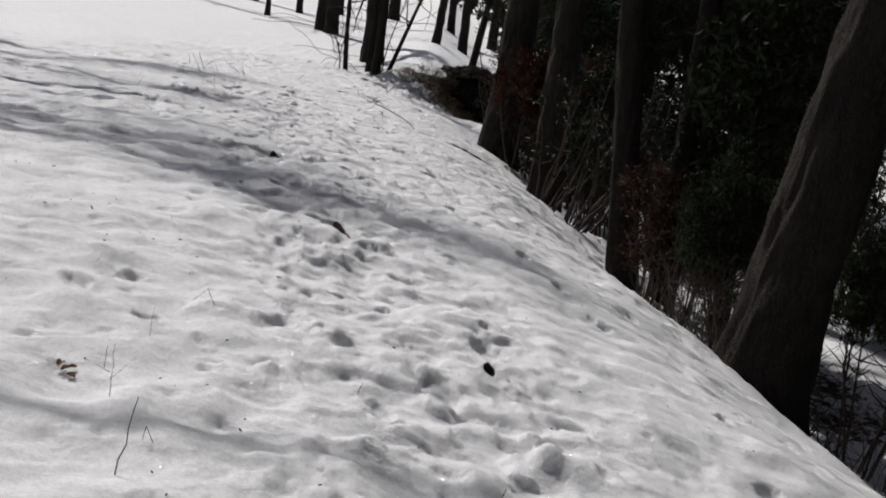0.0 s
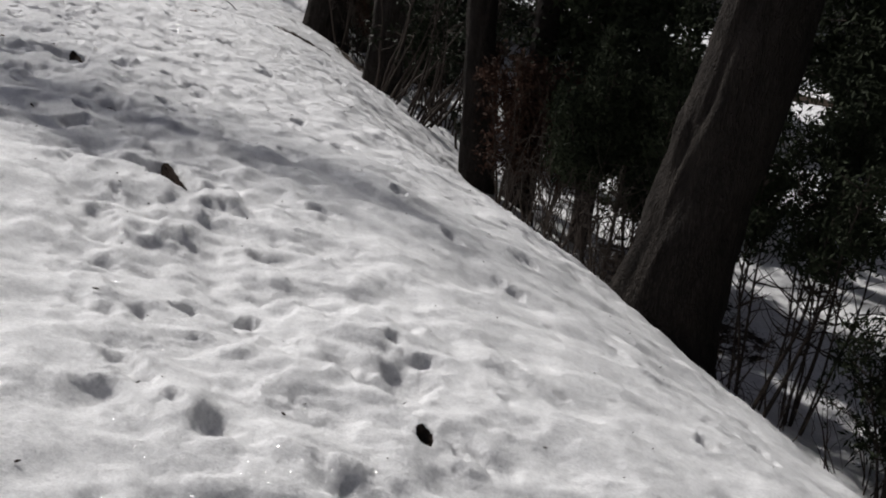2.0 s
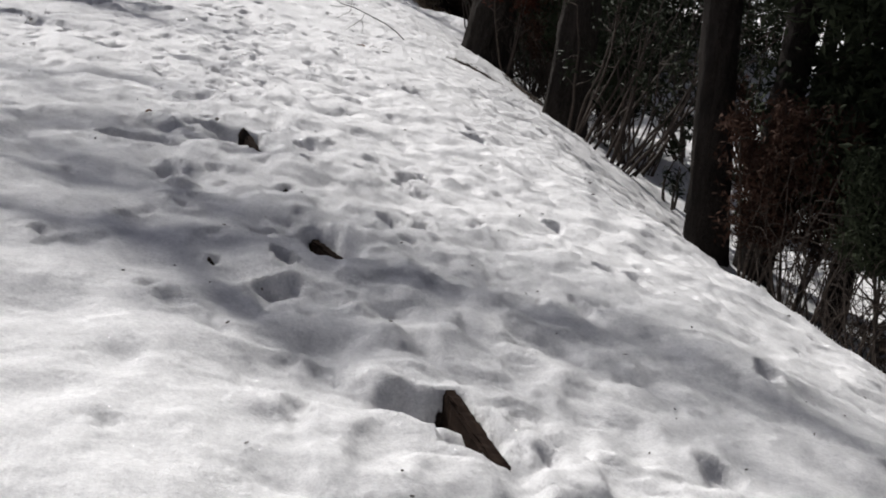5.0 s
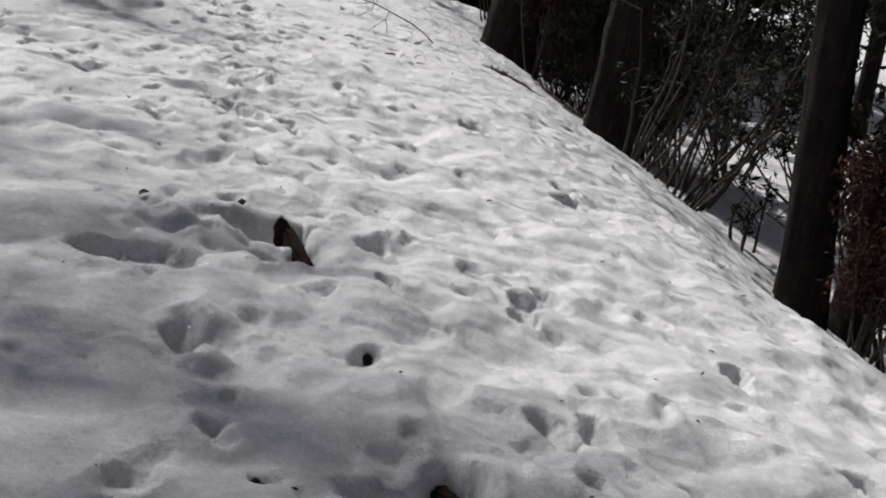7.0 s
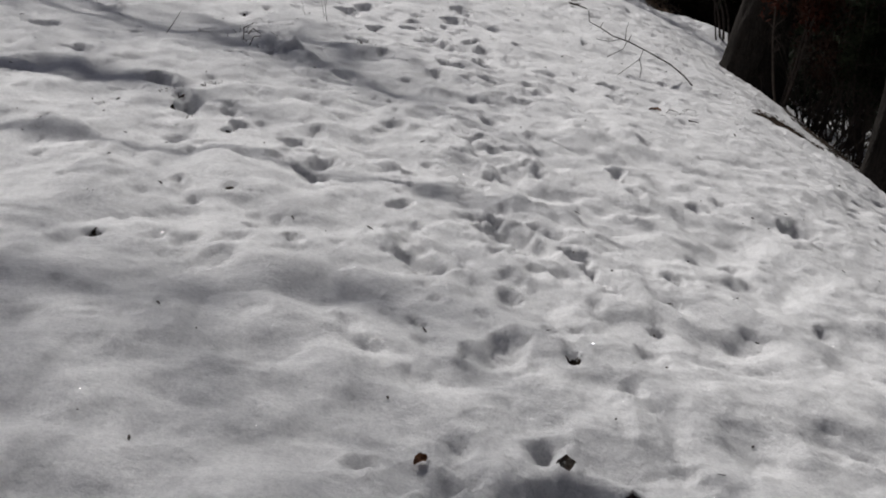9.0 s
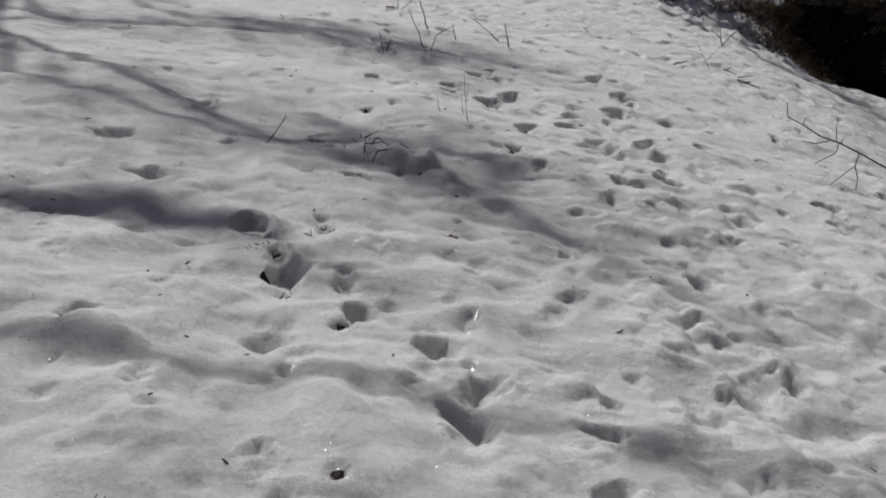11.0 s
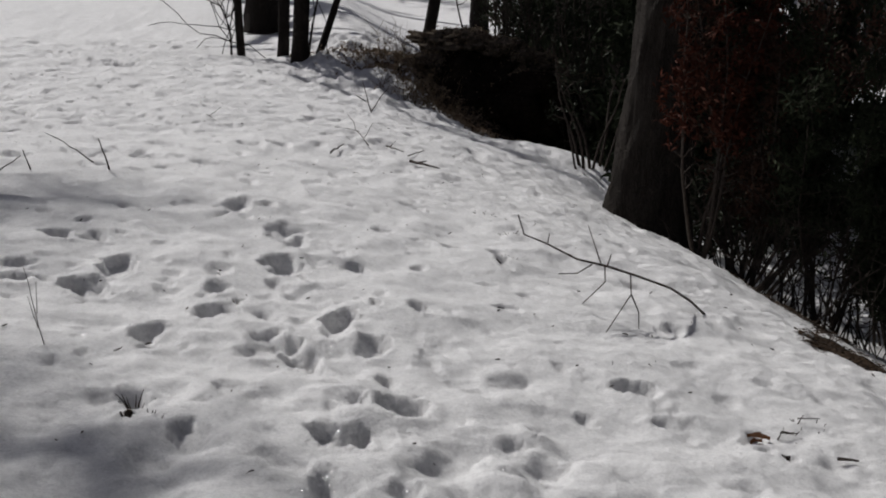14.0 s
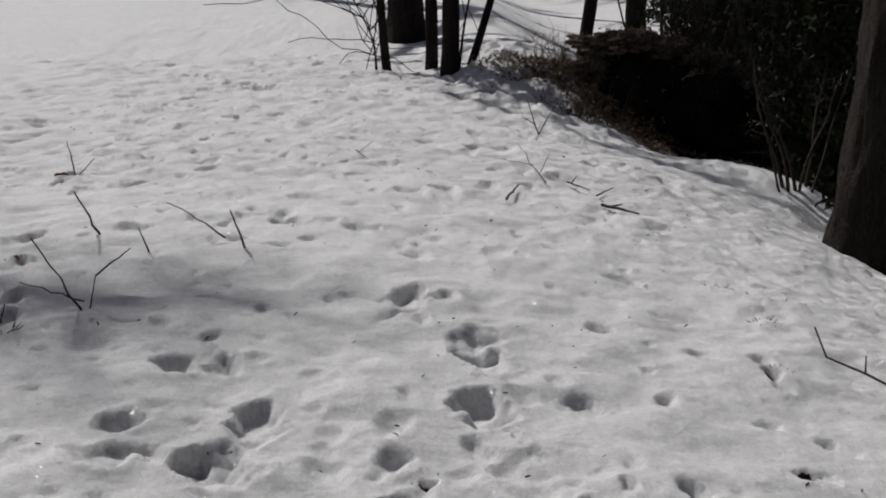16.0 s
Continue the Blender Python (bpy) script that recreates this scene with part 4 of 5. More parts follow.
bare_tree("ash_tree", 2.6, 37.5, 0.22, 11, (0.0, 0.0), "dark tree trunk beyond the bank", BARK_SMOOTH, seed=33, sides=18, limbs=16, first=0.3)
# Aimed limbs added high out of view to dim the snow behind the clump.
bare_tree("ash_tree", -4.1, 45.5, 0.26, 12, (0.0, 0.0), "distant dark tree trunk on the snow", BARK_SMOOTH, seed=34, sides=14, limbs=6, shade_limbs=[
    ([(-4.1, 45.5, 6.0), above(-2.2, 33.6, 9.0), above(-0.4, 32.8, 9.2), above(1.4, 32.2, 9.4)], 0.12, 30, 0),
    ([(-4.1, 45.5, 5.6), above(-2.6, 31.9, 9.4), above(-0.8, 31.0, 9.6), above(0.8, 30.4, 9.8)], 0.12, 30, 0),
    ([(-4.1, 45.5, 6.8), above(-2.4, 35.4, 9.6), above(-0.4, 34.6, 9.8), above(1.8, 34.6, 10.0)], 0.12, 30, 0),
    ([(-4.1, 45.5, 7.4), above(-1.8, 38.0, 8.6), above(0.4, 37.2, 8.8), above(2.4, 37.4, 9.0)], 0.12, 30, 0)])
bare_tree("ash_tree", -4.6, 46.5, 0.22, 12, (0.02, 0.0), "distant dark tree trunk on the snow", BARK_SMOOTH, seed=35, sides=14, limbs=6)
bare_tree("ash_tree", -6.7, 57, 0.16, 12, (0.0, 0.0), "distant thin tree on the snow", BARK_SMOOTH, seed=36, sides=10, limbs=5)
bare_tree("ash_tree", -7.4, 51.5, 0.12, 9, (0.05, 0.0), "distant thin tree on the snow", BARK_SMOOTH, seed=37, sides=10, limbs=5)
bare_tree("ash_tree", -0.2, 46, 0.17, 10, (0.08, 0.0), "distant thin tree on the snow", BARK_SMOOTH, seed=38, sides=10, limbs=5)
for k, (x, y, r) in enumerate([(-12.5, 59, 0.2), (-9.8, 63, 0.25), (-5.2, 61, 0.22), (-2.6, 64, 0.3), (0.4, 60, 0.2), (2.6, 62, 0.25)]):
    bare_tree("ash_tree", x, y, r, 13, (0.0, 0.0), "distant bare tree on the snow", BARK_SMOOTH, seed=140 + k, sides=10, limbs=7, first=0.3)
bare_tree("ash_tree", 0.9, 50, 0.2, 11, (0.0, 0.0), "distant thin tree on the snow", BARK_SMOOTH, seed=39, sides=10, limbs=5)


# ---- shrubs ----
def thuja(x, y, height, radius, material, label, seed, stems=6, bare=0.3, blades=9000, lean=(0.0, 0.0)):
    """An evergreen shrub of upright sprays on bare lower stems."""
    rng = np.random.RandomState(seed)
    z0 = level(x, y) - 0.08
    shrub = base("evergreen_shrub", x, y, z0, label, "shrub")
    tips, tubes = [], Tubes()
    for k in range(stems):
        a, o = rng.uniform(0, 2 * np.pi), rng.uniform(0, 0.35) * radius
        way = np.array([np.cos(a) * 0.22 + lean[0], np.sin(a) * 0.22 + lean[1], 1.0])
        line = wander(rng, (o * np.cos(a), o * np.sin(a), 0), way / np.linalg.norm(way), height * rng.uniform(0.7, 0.98), 16, 0.05, 0.03)
        Tubes().add(line, np.linspace(rng.uniform(0.011, 0.022), 0.005, 17), 7, 0.1, k).make("stem", TWIG, shrub)
        for _ in range(26):
            j = rng.randint(int(3 + 11 * bare * 0.6), 16)
            b = rng.uniform(0, 2 * np.pi)
            out = wander(rng, line[j], (np.cos(b), np.sin(b), rng.uniform(0.1, 0.9)), radius * rng.uniform(0.3, 0.9) * (1.1 - 0.6 * j / 16), 6, 0.15, 0.06)
            tubes.add(out, np.linspace(0.008, 0.002, 7), 4)
            if line[j][2] > bare * height:
                tips.extend(out[2:])
    tagged(tubes.make("brush", TWIG, shrub), kind="stuff")
    tips = np.array(tips)
    pick = tips[rng.randint(0, len(tips), blades // 6)] + rng.normal(0, 0.05, (blades // 6, 3))
    v, f = leaves(rng, pick, 0.03, 6, 0.019, 3.6, -0.7)
    tagged(mesh_object("foliage", v, f, material, shrub, smooth=False), kind="stuff")
    return shrub


def rhododendron(x, y, height, radius, label, seed, stems=9, whorls=7, leaf=0.04, spray=0.9, start=0.0):
    """A shrub of crooked bare stems with whorls of long leaves at their ends."""
    rng = np.random.RandomState(seed)
    z0 = level(x, y) - 0.06
    shrub = base("rhododendron", x, y, z0, label, "shrub")
    ends, tubes = [], Tubes()
    for k in range(stems):
        a = rng.uniform(0, 2 * np.pi)
        way = np.array([np.cos(a) * spray + start, np.sin(a) * spray * 0.7, 1.0])
        foot = rng.uniform(0.05, 0.3)
        line = wander(rng, (foot * np.cos(a), foot * np.sin(a), 0), way / np.linalg.norm(way), height * rng.uniform(0.6, 1.15), 9, 0.09, 0.04)
        Tubes().add(line, np.linspace(rng.uniform(0.012, 0.022), 0.006, 10), 7, 0.1, k).make("stem", TWIG, shrub)
        for _ in range(whorls):
            j = rng.randint(4, 10)
            out = wander(rng, line[j], rng.normal(0, 1, 3) * (1, 1, 0.5) + (0, 0, 0.6), radius * rng.uniform(0.3, 0.8), 5, 0.2, 0.06)
            tubes.add(out, np.linspace(0.008, 0.003, 6), 4)
            ends.append(out[-1])
            ends.append(out[-2])
    tagged(tubes.make("brush", TWIG, shrub), kind="stuff")
    v, f = leaves(rng, np.array(ends), 0.05, 9, leaf, 3.4, 0.5)
    tagged(mesh_object("foliage", v, f, BROADLEAF, shrub, smooth=False), kind="stuff")
    return shrub


def thicket(x, y, height, spread, count, seed, material=None, label="thicket of thin bare twigs in the snow"):
    """Many thin bare twigs, too fine to pick apart."""
    rng = np.random.RandomState(seed)
    tubes = Tubes()
    for _ in range(count):
        px, py = rng.normal(x, spread), rng.normal(y, spread)
        line = wander(rng, (px, py, level(px, py) - 0.03), (rng.normal(0, 0.3), rng.normal(0, 0.3), 1), height * rng.uniform(0.4, 1.1), 7, 0.14)
        tubes.add(line, np.linspace(rng.uniform(0.004, 0.009), 0.002, 8), 5)
        for _ in range(4):
            j = rng.randint(2, 8)
            tubes.add(wander(rng, line[j], rng.normal(0, 1, 3) + (0, 0, 0.8), rng.uniform(0.1, 0.4), 4, 0.2), np.linspace(0.003, 0.0012, 5), 4)
    return tagged(tubes.make("thicket", material or TWIG), label, "thicket", kind="stuff")


def conifer(x, y, height, radius, label, seed, skirt=0.03, blades=30000):
    """A dense dark conifer with boughs down to the ground."""
    rng = np.random.RandomState(seed)
    z0 = level(x, y) - 0.1
    tree = base("conifer", x, y, z0, label, "tree")
    line = wander(rng, (0, 0, 0), (0, 0, 1), height, 20, 0.01)
    Tubes().add(line, np.linspace(0.045 * height / 2.5, 0.01, 21), 12, 0.08, seed).make("trunk", BARK_SMOOTH, tree)
    tips, boughs = [], Tubes()
    for k in range(190):
        f = skirt + (0.98 - skirt) * rng.rand() ** 1.5
        a = rng.uniform(0, 2 * np.pi)
        reach = radius * (1 - f) ** 0.7 * rng.uniform(0.65, 1.1) + 0.1
        bough = wander(rng, line[int(f * 20)], (np.cos(a), np.sin(a), 0.15), reach, 7, 0.1, -0.05)
        boughs.add(bough, np.linspace(0.02, 0.004, 8), 4)
        for p in bough[2:]:
            tips.extend(p + rng.normal(0, 1, (3, 3)) * (0.16, 0.16, 0.07))
    tagged(boughs.make("bough_mass", TWIG, tree), kind="stuff")
    tips = np.array(tips)
    pick = tips[rng.randint(0, len(tips), blades // 8)]
    v, f = leaves(rng, pick, 0.09, 8, 0.045, 3.0, 0.3)
    tagged(mesh_object("foliage", v, f, EVERGREEN, tree, smooth=False), kind="stuff")
    return tree


thuja(3.35, 12.1, 2.5, 0.55, EVERGREEN, "dark green evergreen shrub with bare lower stems", 70, 8, 0.42, 15000)
thuja(3.95, 12.7, 3.5, 0.6, EVERGREEN, "dark green evergreen shrub with dense sprays", 71, 8, 0.22, 24000)
thuja(2.74, 13.9, 2.0, 0.3, BROWNED, "browned winter-burnt evergreen shrub on thin stems", 72, 7, 0.25, 7000)
thuja(3.2, 14.1, 2.2, 0.3, BROWNED, "rusty brown evergreen shrub on thin stems", 73, 7, 0.25, 8000)
thuja(4.4, 10.0, 2.9, 0.8, EVERGREEN, "open green evergreen shrub with crooked stems", 74, 6, 0.5, 8000)
thuja(5.3, 9.6, 2.6, 0.8, EVERGREEN, "open green evergreen shrub with crooked stems", 75, 5, 0.5, 8000)
thuja(3.95, 9.95, 2.7, 0.6, EVERGREEN, "open green evergreen shrub close behind a maple", 97, 6, 0.45, 7000)
thuja(6.3, 15.8, 1.7, 0.9, EVERGREEN, "low spreading evergreen shrub in the hollow", 98, 10, 0.1, 14000)
thuja(4.7, 8.6, 2.0, 0.7, EVERGREEN, "low green evergreen shrub beside a maple", 76, 8, 0.2, 11000)
thuja(1.5, 21.75, 3.0, 0.3, RUSTY, "rust red winter-burnt shrub against an oak trunk", 119, 5, 0.35, 4500)
thuja(1.95, 21.9, 3.0, 0.5, BROWNED, "reddish browned evergreen shrub beside an oak trunk", 77, 8, 0.22, 9000)
thuja(2.45, 21.3, 3.2, 0.55, EVERGREEN, "dark evergreen shrub on a thicket of stems", 78, 9, 0.3, 15000)
thuja(2.9, 20.6, 1.9, 0.55, EVERGREEN, "dark evergreen shrub on a thicket of stems", 79, 9, 0.3, 15000)
thuja(3.3, 21.6, 2.1, 0.6, EVERGREEN, "dark evergreen shrub on a thicket of stems", 80, 8, 0.25, 14000)
rhododendron(1.78, 16.75, 2.1, 0.4, "leggy bare-stemmed rhododendron with drooping leaves", 81, 9, 4, 0.024, 0.3, 0.5)
rhododendron(2.12, 16.5, 2.2, 0.5, "leggy bare-stemmed rhododendron leaning over a hollow", 89, 13, 4, 0.024, 0.3, 0.5)
rhododendron(2.78, 16.5, 0.7, 0.1, "low rhododendron with large drooping dark leaves", 91, 4, 2, 0.03, 0.25)
rhododendron(4.4, 17.6, 1.7, 0.7, "dark rhododendron with drooping leathery leaves", 82, 11, 5)
rhododendron(4.3, 21.4, 2.5, 1.1, "dark rhododendron with glossy drooping leaves", 83, 18, 5, 0.034, 0.6)
rhododendron(3.0, 19.3, 2.1, 0.6, "dark rhododendron close behind a leggy shrub", 118, 14, 4, 0.026, 0.4)
rhododendron(5.0, 20.0, 2.0, 0.8, "dark rhododendron with drooping leathery leaves", 84, 12, 6)
# Three shrubs added to stand in for the dim shaded snow behind the stems.
rhododendron(2.5, 23.0, 1.3, 0.6, "dense dark shrub added to cover the lit snow behind", 113, 16, 9, 0.035, 0.9)
rhododendron(3.1, 24.2, 1.4, 0.7, "dense dark shrub added to cover the lit snow behind", 114, 16, 9, 0.035, 0.9)
rhododendron(3.7, 25.6, 1.4, 0.7, "dense dark shrub added to cover the lit snow behind", 115, 16, 9, 0.035, 0.9)
# Two conifers added for their shadows, sized to reach the snow in front.
conifer(3.3, 27.9, 4.2, 1.2, "short dark conifer added to shade the snow behind the stems", 116)
conifer(4.5, 28.8, 4.6, 1.3, "short dark conifer added to shade the snow behind the stems", 117)
rhododendron(1.32, 24.42, 1.2, 0.28, "small leggy shrub rising from the snow", 85, 7, 3, 0.018, 0.15)
rhododendron(2.95, 28.7, 3.0, 0.5, "dark shrub of many upright stems beside a bank", 86, 22, 5, 0.022, 0.22)
rhododendron(2.5, 30.2, 3.2, 0.6, "dark shrub of many upright stems behind a bank", 87, 24, 7, 0.024, 0.3)
rhododendron(1.9, 31.2, 3.0, 0.6, "dark shrub of many upright stems behind a bank", 106, 22, 7, 0.024, 0.3)
rhododendron(3.7, 29.4, 3.2, 0.7, "dense dark shrub with twiggy upright stems", 88, 24, 8, 0.026, 0.35)
conifer(5.5, 19.2, 8, 1.1, "tall dark conifer with a bare lower trunk", 90, 0.36)
conifer(7.6, 25.0, 9, 1.8, "tall dark conifer with a bare lower trunk", 92, 0.27)
conifer(7.0, 30.0, 9, 2.0, "tall dark conifer behind a bank", 95)
conifer(4.8, 31.5, 8, 1.9, "tall dark conifer behind a bank", 94)
conifer(3.3, 34.2, 7, 1.2, "dark conifer behind upright shrubs", 107)
conifer(4.6, 35.5, 8, 1.5, "dark conifer behind upright shrubs", 108)
# Two conifers added on the sunward side to keep the floor in shade.
conifer(8.6, 17.6, 8, 1.3, "dark conifer added to shade the hollow's floor", 99, 0.28)
conifer(11.2, 21.2, 9, 1.5, "dark conifer added to shade the hollow's floor", 100)
rhododendron(13.0, 31.5, 1.3, 0.9, "low dark shrub in front of a house", 101, 12, 10, 0.05, 1.3)
rhododendron(15.2, 34.0, 1.2, 0.9, "low dark shrub in front of a house", 102, 12, 10, 0.05, 1.3)
conifer(7.0, 10.2, 5, 1.2, "dark conifer with a bare lower trunk in the hollow", 104, 0.25)
conifer(3.8, 14.4, 7, 0.95, "dark conifer with drooping sprays behind browned shrubs", 93, 0.2, 26000)
# Four conifers outside the view, added to block light from the maple's right.
conifer(5.4, 6.0, 6, 1.3, "unseen conifer added to darken the maple's right side", 109, 0.03, 16000)
conifer(7.0, 8.0, 7, 1.6, "unseen conifer added to darken the maple's right side", 110, 0.03, 16000)
conifer(6.0, 3.2, 6, 1.4, "unseen conifer added to darken the maple's right side", 111, 0.03, 16000)
conifer(5.6, 0.2, 6, 1.4, "unseen conifer added to darken the maple's right side", 112, 0.03, 16000)
conifer(7.6, 13.8, 6, 1.5, "dark conifer with a bare lower trunk in the hollow", 96, 0.33)

thicket(3.2, 11.3, 1.0, 0.35, 46, 130)
thicket(3.5, 10.3, 0.8, 0.4, 40, 131)
thicket(3.3, 12.3, 1.2, 0.4, 60, 139)
thicket(3.15, 13.3, 1.5, 0.25, 40, 132)
thicket(2.55, 20.9, 1.3, 0.35, 60, 133)
thicket(2.1, 21.7, 1.5, 0.25, 40, 134)
thicket(4.3, 9.0, 0.8, 0.4, 24, 135)
thicket(0.0, 27.9, 0.35, 0.25, 50, 136, DEAD, "dry pale grass and stalks on a bank")
thicket(0.0, 29.5, 0.35, 0.35, 60, 137, DEAD, "dry pale grass and stalks on a bank")
thicket(2.5, 29.0, 1.6, 0.5, 40, 138)


def cone_wood(name, places, label):
    """A wood of dark conifers, far off or out of view, not told apart."""
    rng = np.random.RandomState(120)
    vs, fs, n = [], [], 0
    for x, y, h in places:
        z = level(x, y)
        t = rng.rand(520)
        a = rng.uniform(0, 2 * np.pi, 520)
        r = (1 - t) ** 0.8 * h * 0.24 * rng.uniform(0.3, 1.0, 520)
        v, f = leaves(rng, np.stack([x + r * np.cos(a), y + r * np.sin(a), z + 0.3 + t * h], 1), 0.2, 1, 0.55, 2.2, 0.4)
        vs.append(v), fs.append(f + n)
        n += len(v)
    return tagged(mesh_object(name, np.concatenate(vs), np.concatenate(fs), EVERGREEN, None, False), label, "wood", kind="stuff")


rng = np.random.RandomState(121)
spots = []
for _ in range(150):
    a, d = radians(rng.uniform(3, 75)), rng.uniform(58, 110)
    if 17 < math.degrees(a) < 33 and d < 70:
        continue
    spots.append((d * math.sin(a), d * math.cos(a), rng.uniform(9, 16)))
for _ in range(60):
    a, d = radians(rng.uniform(-75, 3)), rng.uniform(110, 170)
    spots.append((d * math.sin(a), d * math.cos(a), rng.uniform(10, 17)))
for _ in range(60):
    a, d = radians(rng.uniform(75, 285)), rng.uniform(35, 60)
    spots.append((d * math.sin(a), d * math.cos(a), rng.uniform(8, 14)))
# A near screen of tall unseen conifers, added to cut sky light from the right.
for _ in range(46):
    spots.append((rng.uniform(9.5, 18), rng.uniform(-14, 12), rng.uniform(12, 18)))
cone_wood("wood_with_screen", spots, "dark wood of conifers on the horizon, plus an added unseen screen")


# ---- house beyond the hollow ----
SIDING = plain_material("grey_clapboard", (0.115, 0.108, 0.098), (0.16, 0.152, 0.14), 3, 0.7, 0.2, 0.004, (1, 1, 14))
TRIM = plain_material("white_trim", (0.42, 0.41, 0.40), (0.5, 0.49, 0.48), 5, 0.6, 0.1, 0.002)
SHUTTER = plain_material("black_shutter", (0.012, 0.012, 0.014), (0.03, 0.03, 0.034), 6, 0.6, 0.3, 0.004, (1, 1, 30))
ROOFING = plain_material("dark_shingles", (0.03, 0.03, 0.032), (0.07, 0.068, 0.066), 8, 0.9, 0.6, 0.01)
glass = Shader("window_glass", rough=0.06, specular=0.6)
glass.colour((0.015, 0.018, 0.022, 1))
GLASS = glass.m


def box_mesh(bm, x0, y0, z0, x1, y1, z1, bevel=0.0):
    made = bmesh.ops.create_cube(bm, size=1.0, matrix=Matrix.Translation(((x0 + x1) / 2, (y0 + y1) / 2, (z0 + z1) / 2)) @ Matrix.Diagonal((x1 - x0, y1 - y0, z1 - z0, 1)))
    if bevel:
        bmesh.ops.bevel(bm, geom=list({e for v in made["verts"] for e in v.link_edges}), offset=bevel, segments=2, affect="EDGES")
    return bm


def block(name, parent, material, bounds, bevel=0.01):
    return part(name, box_mesh(bmesh.new(), *bounds, bevel), material, parent)


def house(x, y, turn):
    z = level(x, y) - 0.1
    home = base("house", x, y, z, "two-storey grey clapboard house with black shutters", "house", turn=turn)
    openings = [(-4.0, 0.45), (0.5, 0.45), (4.2, 0.45), (-4.0, 3.15), (0.5, 3.15), (4.2, 3.15)]
    w, h = 0.34, 1.6
    # the front wall is laid up in courses round the openings
    bm = bmesh.new()
    for z0, z1, cut in ((0, 0.45, False), (0.45, 2.05, True), (2.05, 3.15, False), (3.15, 4.75, True), (4.75, 5.6, False)):
        edges = [-5.5] + ([s for ox in (-4.0, 0.5, 4.2) for s in (ox - w, ox + w)] if cut else []) + [5.5]
        for a, b in zip(edges[::2], edges[1::2]):
            box_mesh(bm, a, 0, z0, b, 0.25, z1)
    part("front_wall", bm, SIDING, home)
    block("side_wall", home, SIDING, (-5.5, 0.25, 0, -5.25, 8, 5.6))
    block("side_wall", home, SIDING, (5.25, 0.25, 0, 5.5, 8, 5.6))
    block("back_wall", home, SIDING, (-5.25, 7.75, 0, 5.25, 8, 5.6))
    block("floor_slab", home, SIDING, (-5.25, 0.25, 0, 5.25, 7.75, 0.2))
    for k in range(1, 38):
        if 0.35 <= k * 0.15 < 2.2 or 3.0 <= k * 0.15 < 4.9:
            continue
        block("clapboard", home, SIDING, (-5.5, -0.018, k * 0.15, 5.5, -0.002, k * 0.15 + 0.03), 0)
    for s in (-5.5, 5.38):
        block("corner_board", home, TRIM, (s, -0.03, 0, s + 0.12, -0.004, 5.6), 0.005)
    bm = bmesh.new()
    vs = [bm.verts.new(p) for p in ((-5.9, -0.5, 5.5), (5.9, -0.5, 5.5), (5.9, 8.5, 5.5), (-5.9, 8.5, 5.5), (-5.9, 4, 8.3), (5.9, 4, 8.3))]
    for f in ((0, 1, 5, 4), (2, 3, 4, 5), (1, 2, 5), (3, 0, 4), (3, 2, 1, 0)):
        bm.faces.new([vs[i] for i in f])
    part("roof", bm, ROOFING, home)
    for ox, oz in openings:
        win = block("window", home, TRIM, (ox - w - 0.09, -0.05, oz + h, ox + w + 0.09, -0.004, oz + h + 0.12), 0.004)
        block("sill", win, TRIM, (ox - w - 0.09, -0.06, oz - 0.09, ox + w + 0.09, -0.004, oz), 0.004)
        for s in (-1, 1):
            block("frame", win, TRIM, (ox + s * (w + 0.045) - 0.045, -0.05, oz, ox + s * (w + 0.045) + 0.045, -0.004, oz + h), 0.004)
            block("shutter", home, SHUTTER, (ox + s * (w + 0.31) - 0.2, -0.06, oz - 0.08, ox + s * (w + 0.31) + 0.2, -0.02, oz + h + 0.05), 0.008)
        block("meeting_rail", win, TRIM, (ox - w, 0.02, oz + h / 2 - 0.03, ox + w, 0.08, oz + h / 2 + 0.03), 0.004)
        block("muntin", win, TRIM, (ox - 0.015, 0.03, oz, ox + 0.015, 0.07, oz + h), 0)
        for k in (0, 1):
            block("pane", win, GLASS, (ox - w, 0.09, oz + k * h / 2, ox + w, 0.1, oz + (k + 1) * h / 2), 0)
    return home


house(18.9, 44.2, -26.5)


# ---- things in and on the snow ----
def timber(x, y, turn, length, width=0.045, height=0.14):
    """An edging timber under the snow, bared in a melted hollow."""
    bm = box_mesh(bmesh.new(), -length / 2, -width / 2, -height, length / 2, width / 2, 0, 0.008)
    bmesh.ops.subdivide_edges(bm, edges=[e for e in bm.edges if e.calc_length() > 0.3], cuts=16)
    rng = random.Random(3)
    for v in bm.verts:
        v.co += Vector((0, rng.uniform(-0.003, 0.003), rng.uniform(-0.004, 0.004)))
    me = bpy.data.meshes.new("edging_timber")
    bm.to_mesh(me)
    bm.free()
    me.materials.append(TIMBER)
    ob = new("edging_timber", me)
    way = Vector((math.cos(radians(turn)), math.sin(radians(turn)), 0)) * length / 2
    fall = (level(x + way.x, y + way.y) - level(x - way.x, y - way.y)) / length * 0.6
    ob.matrix_world = pose(x, y, level(x, y) - 0.048, 6, -math.degrees(math.atan(fall)), turn)
    return tagged(ob, "weathered brown edging timber half buried in the snow", "timber", "timbers along the lawn's edge")


for x, y, turn, length in TIMBERS:
    timber(x, y, turn, length + 0.12)


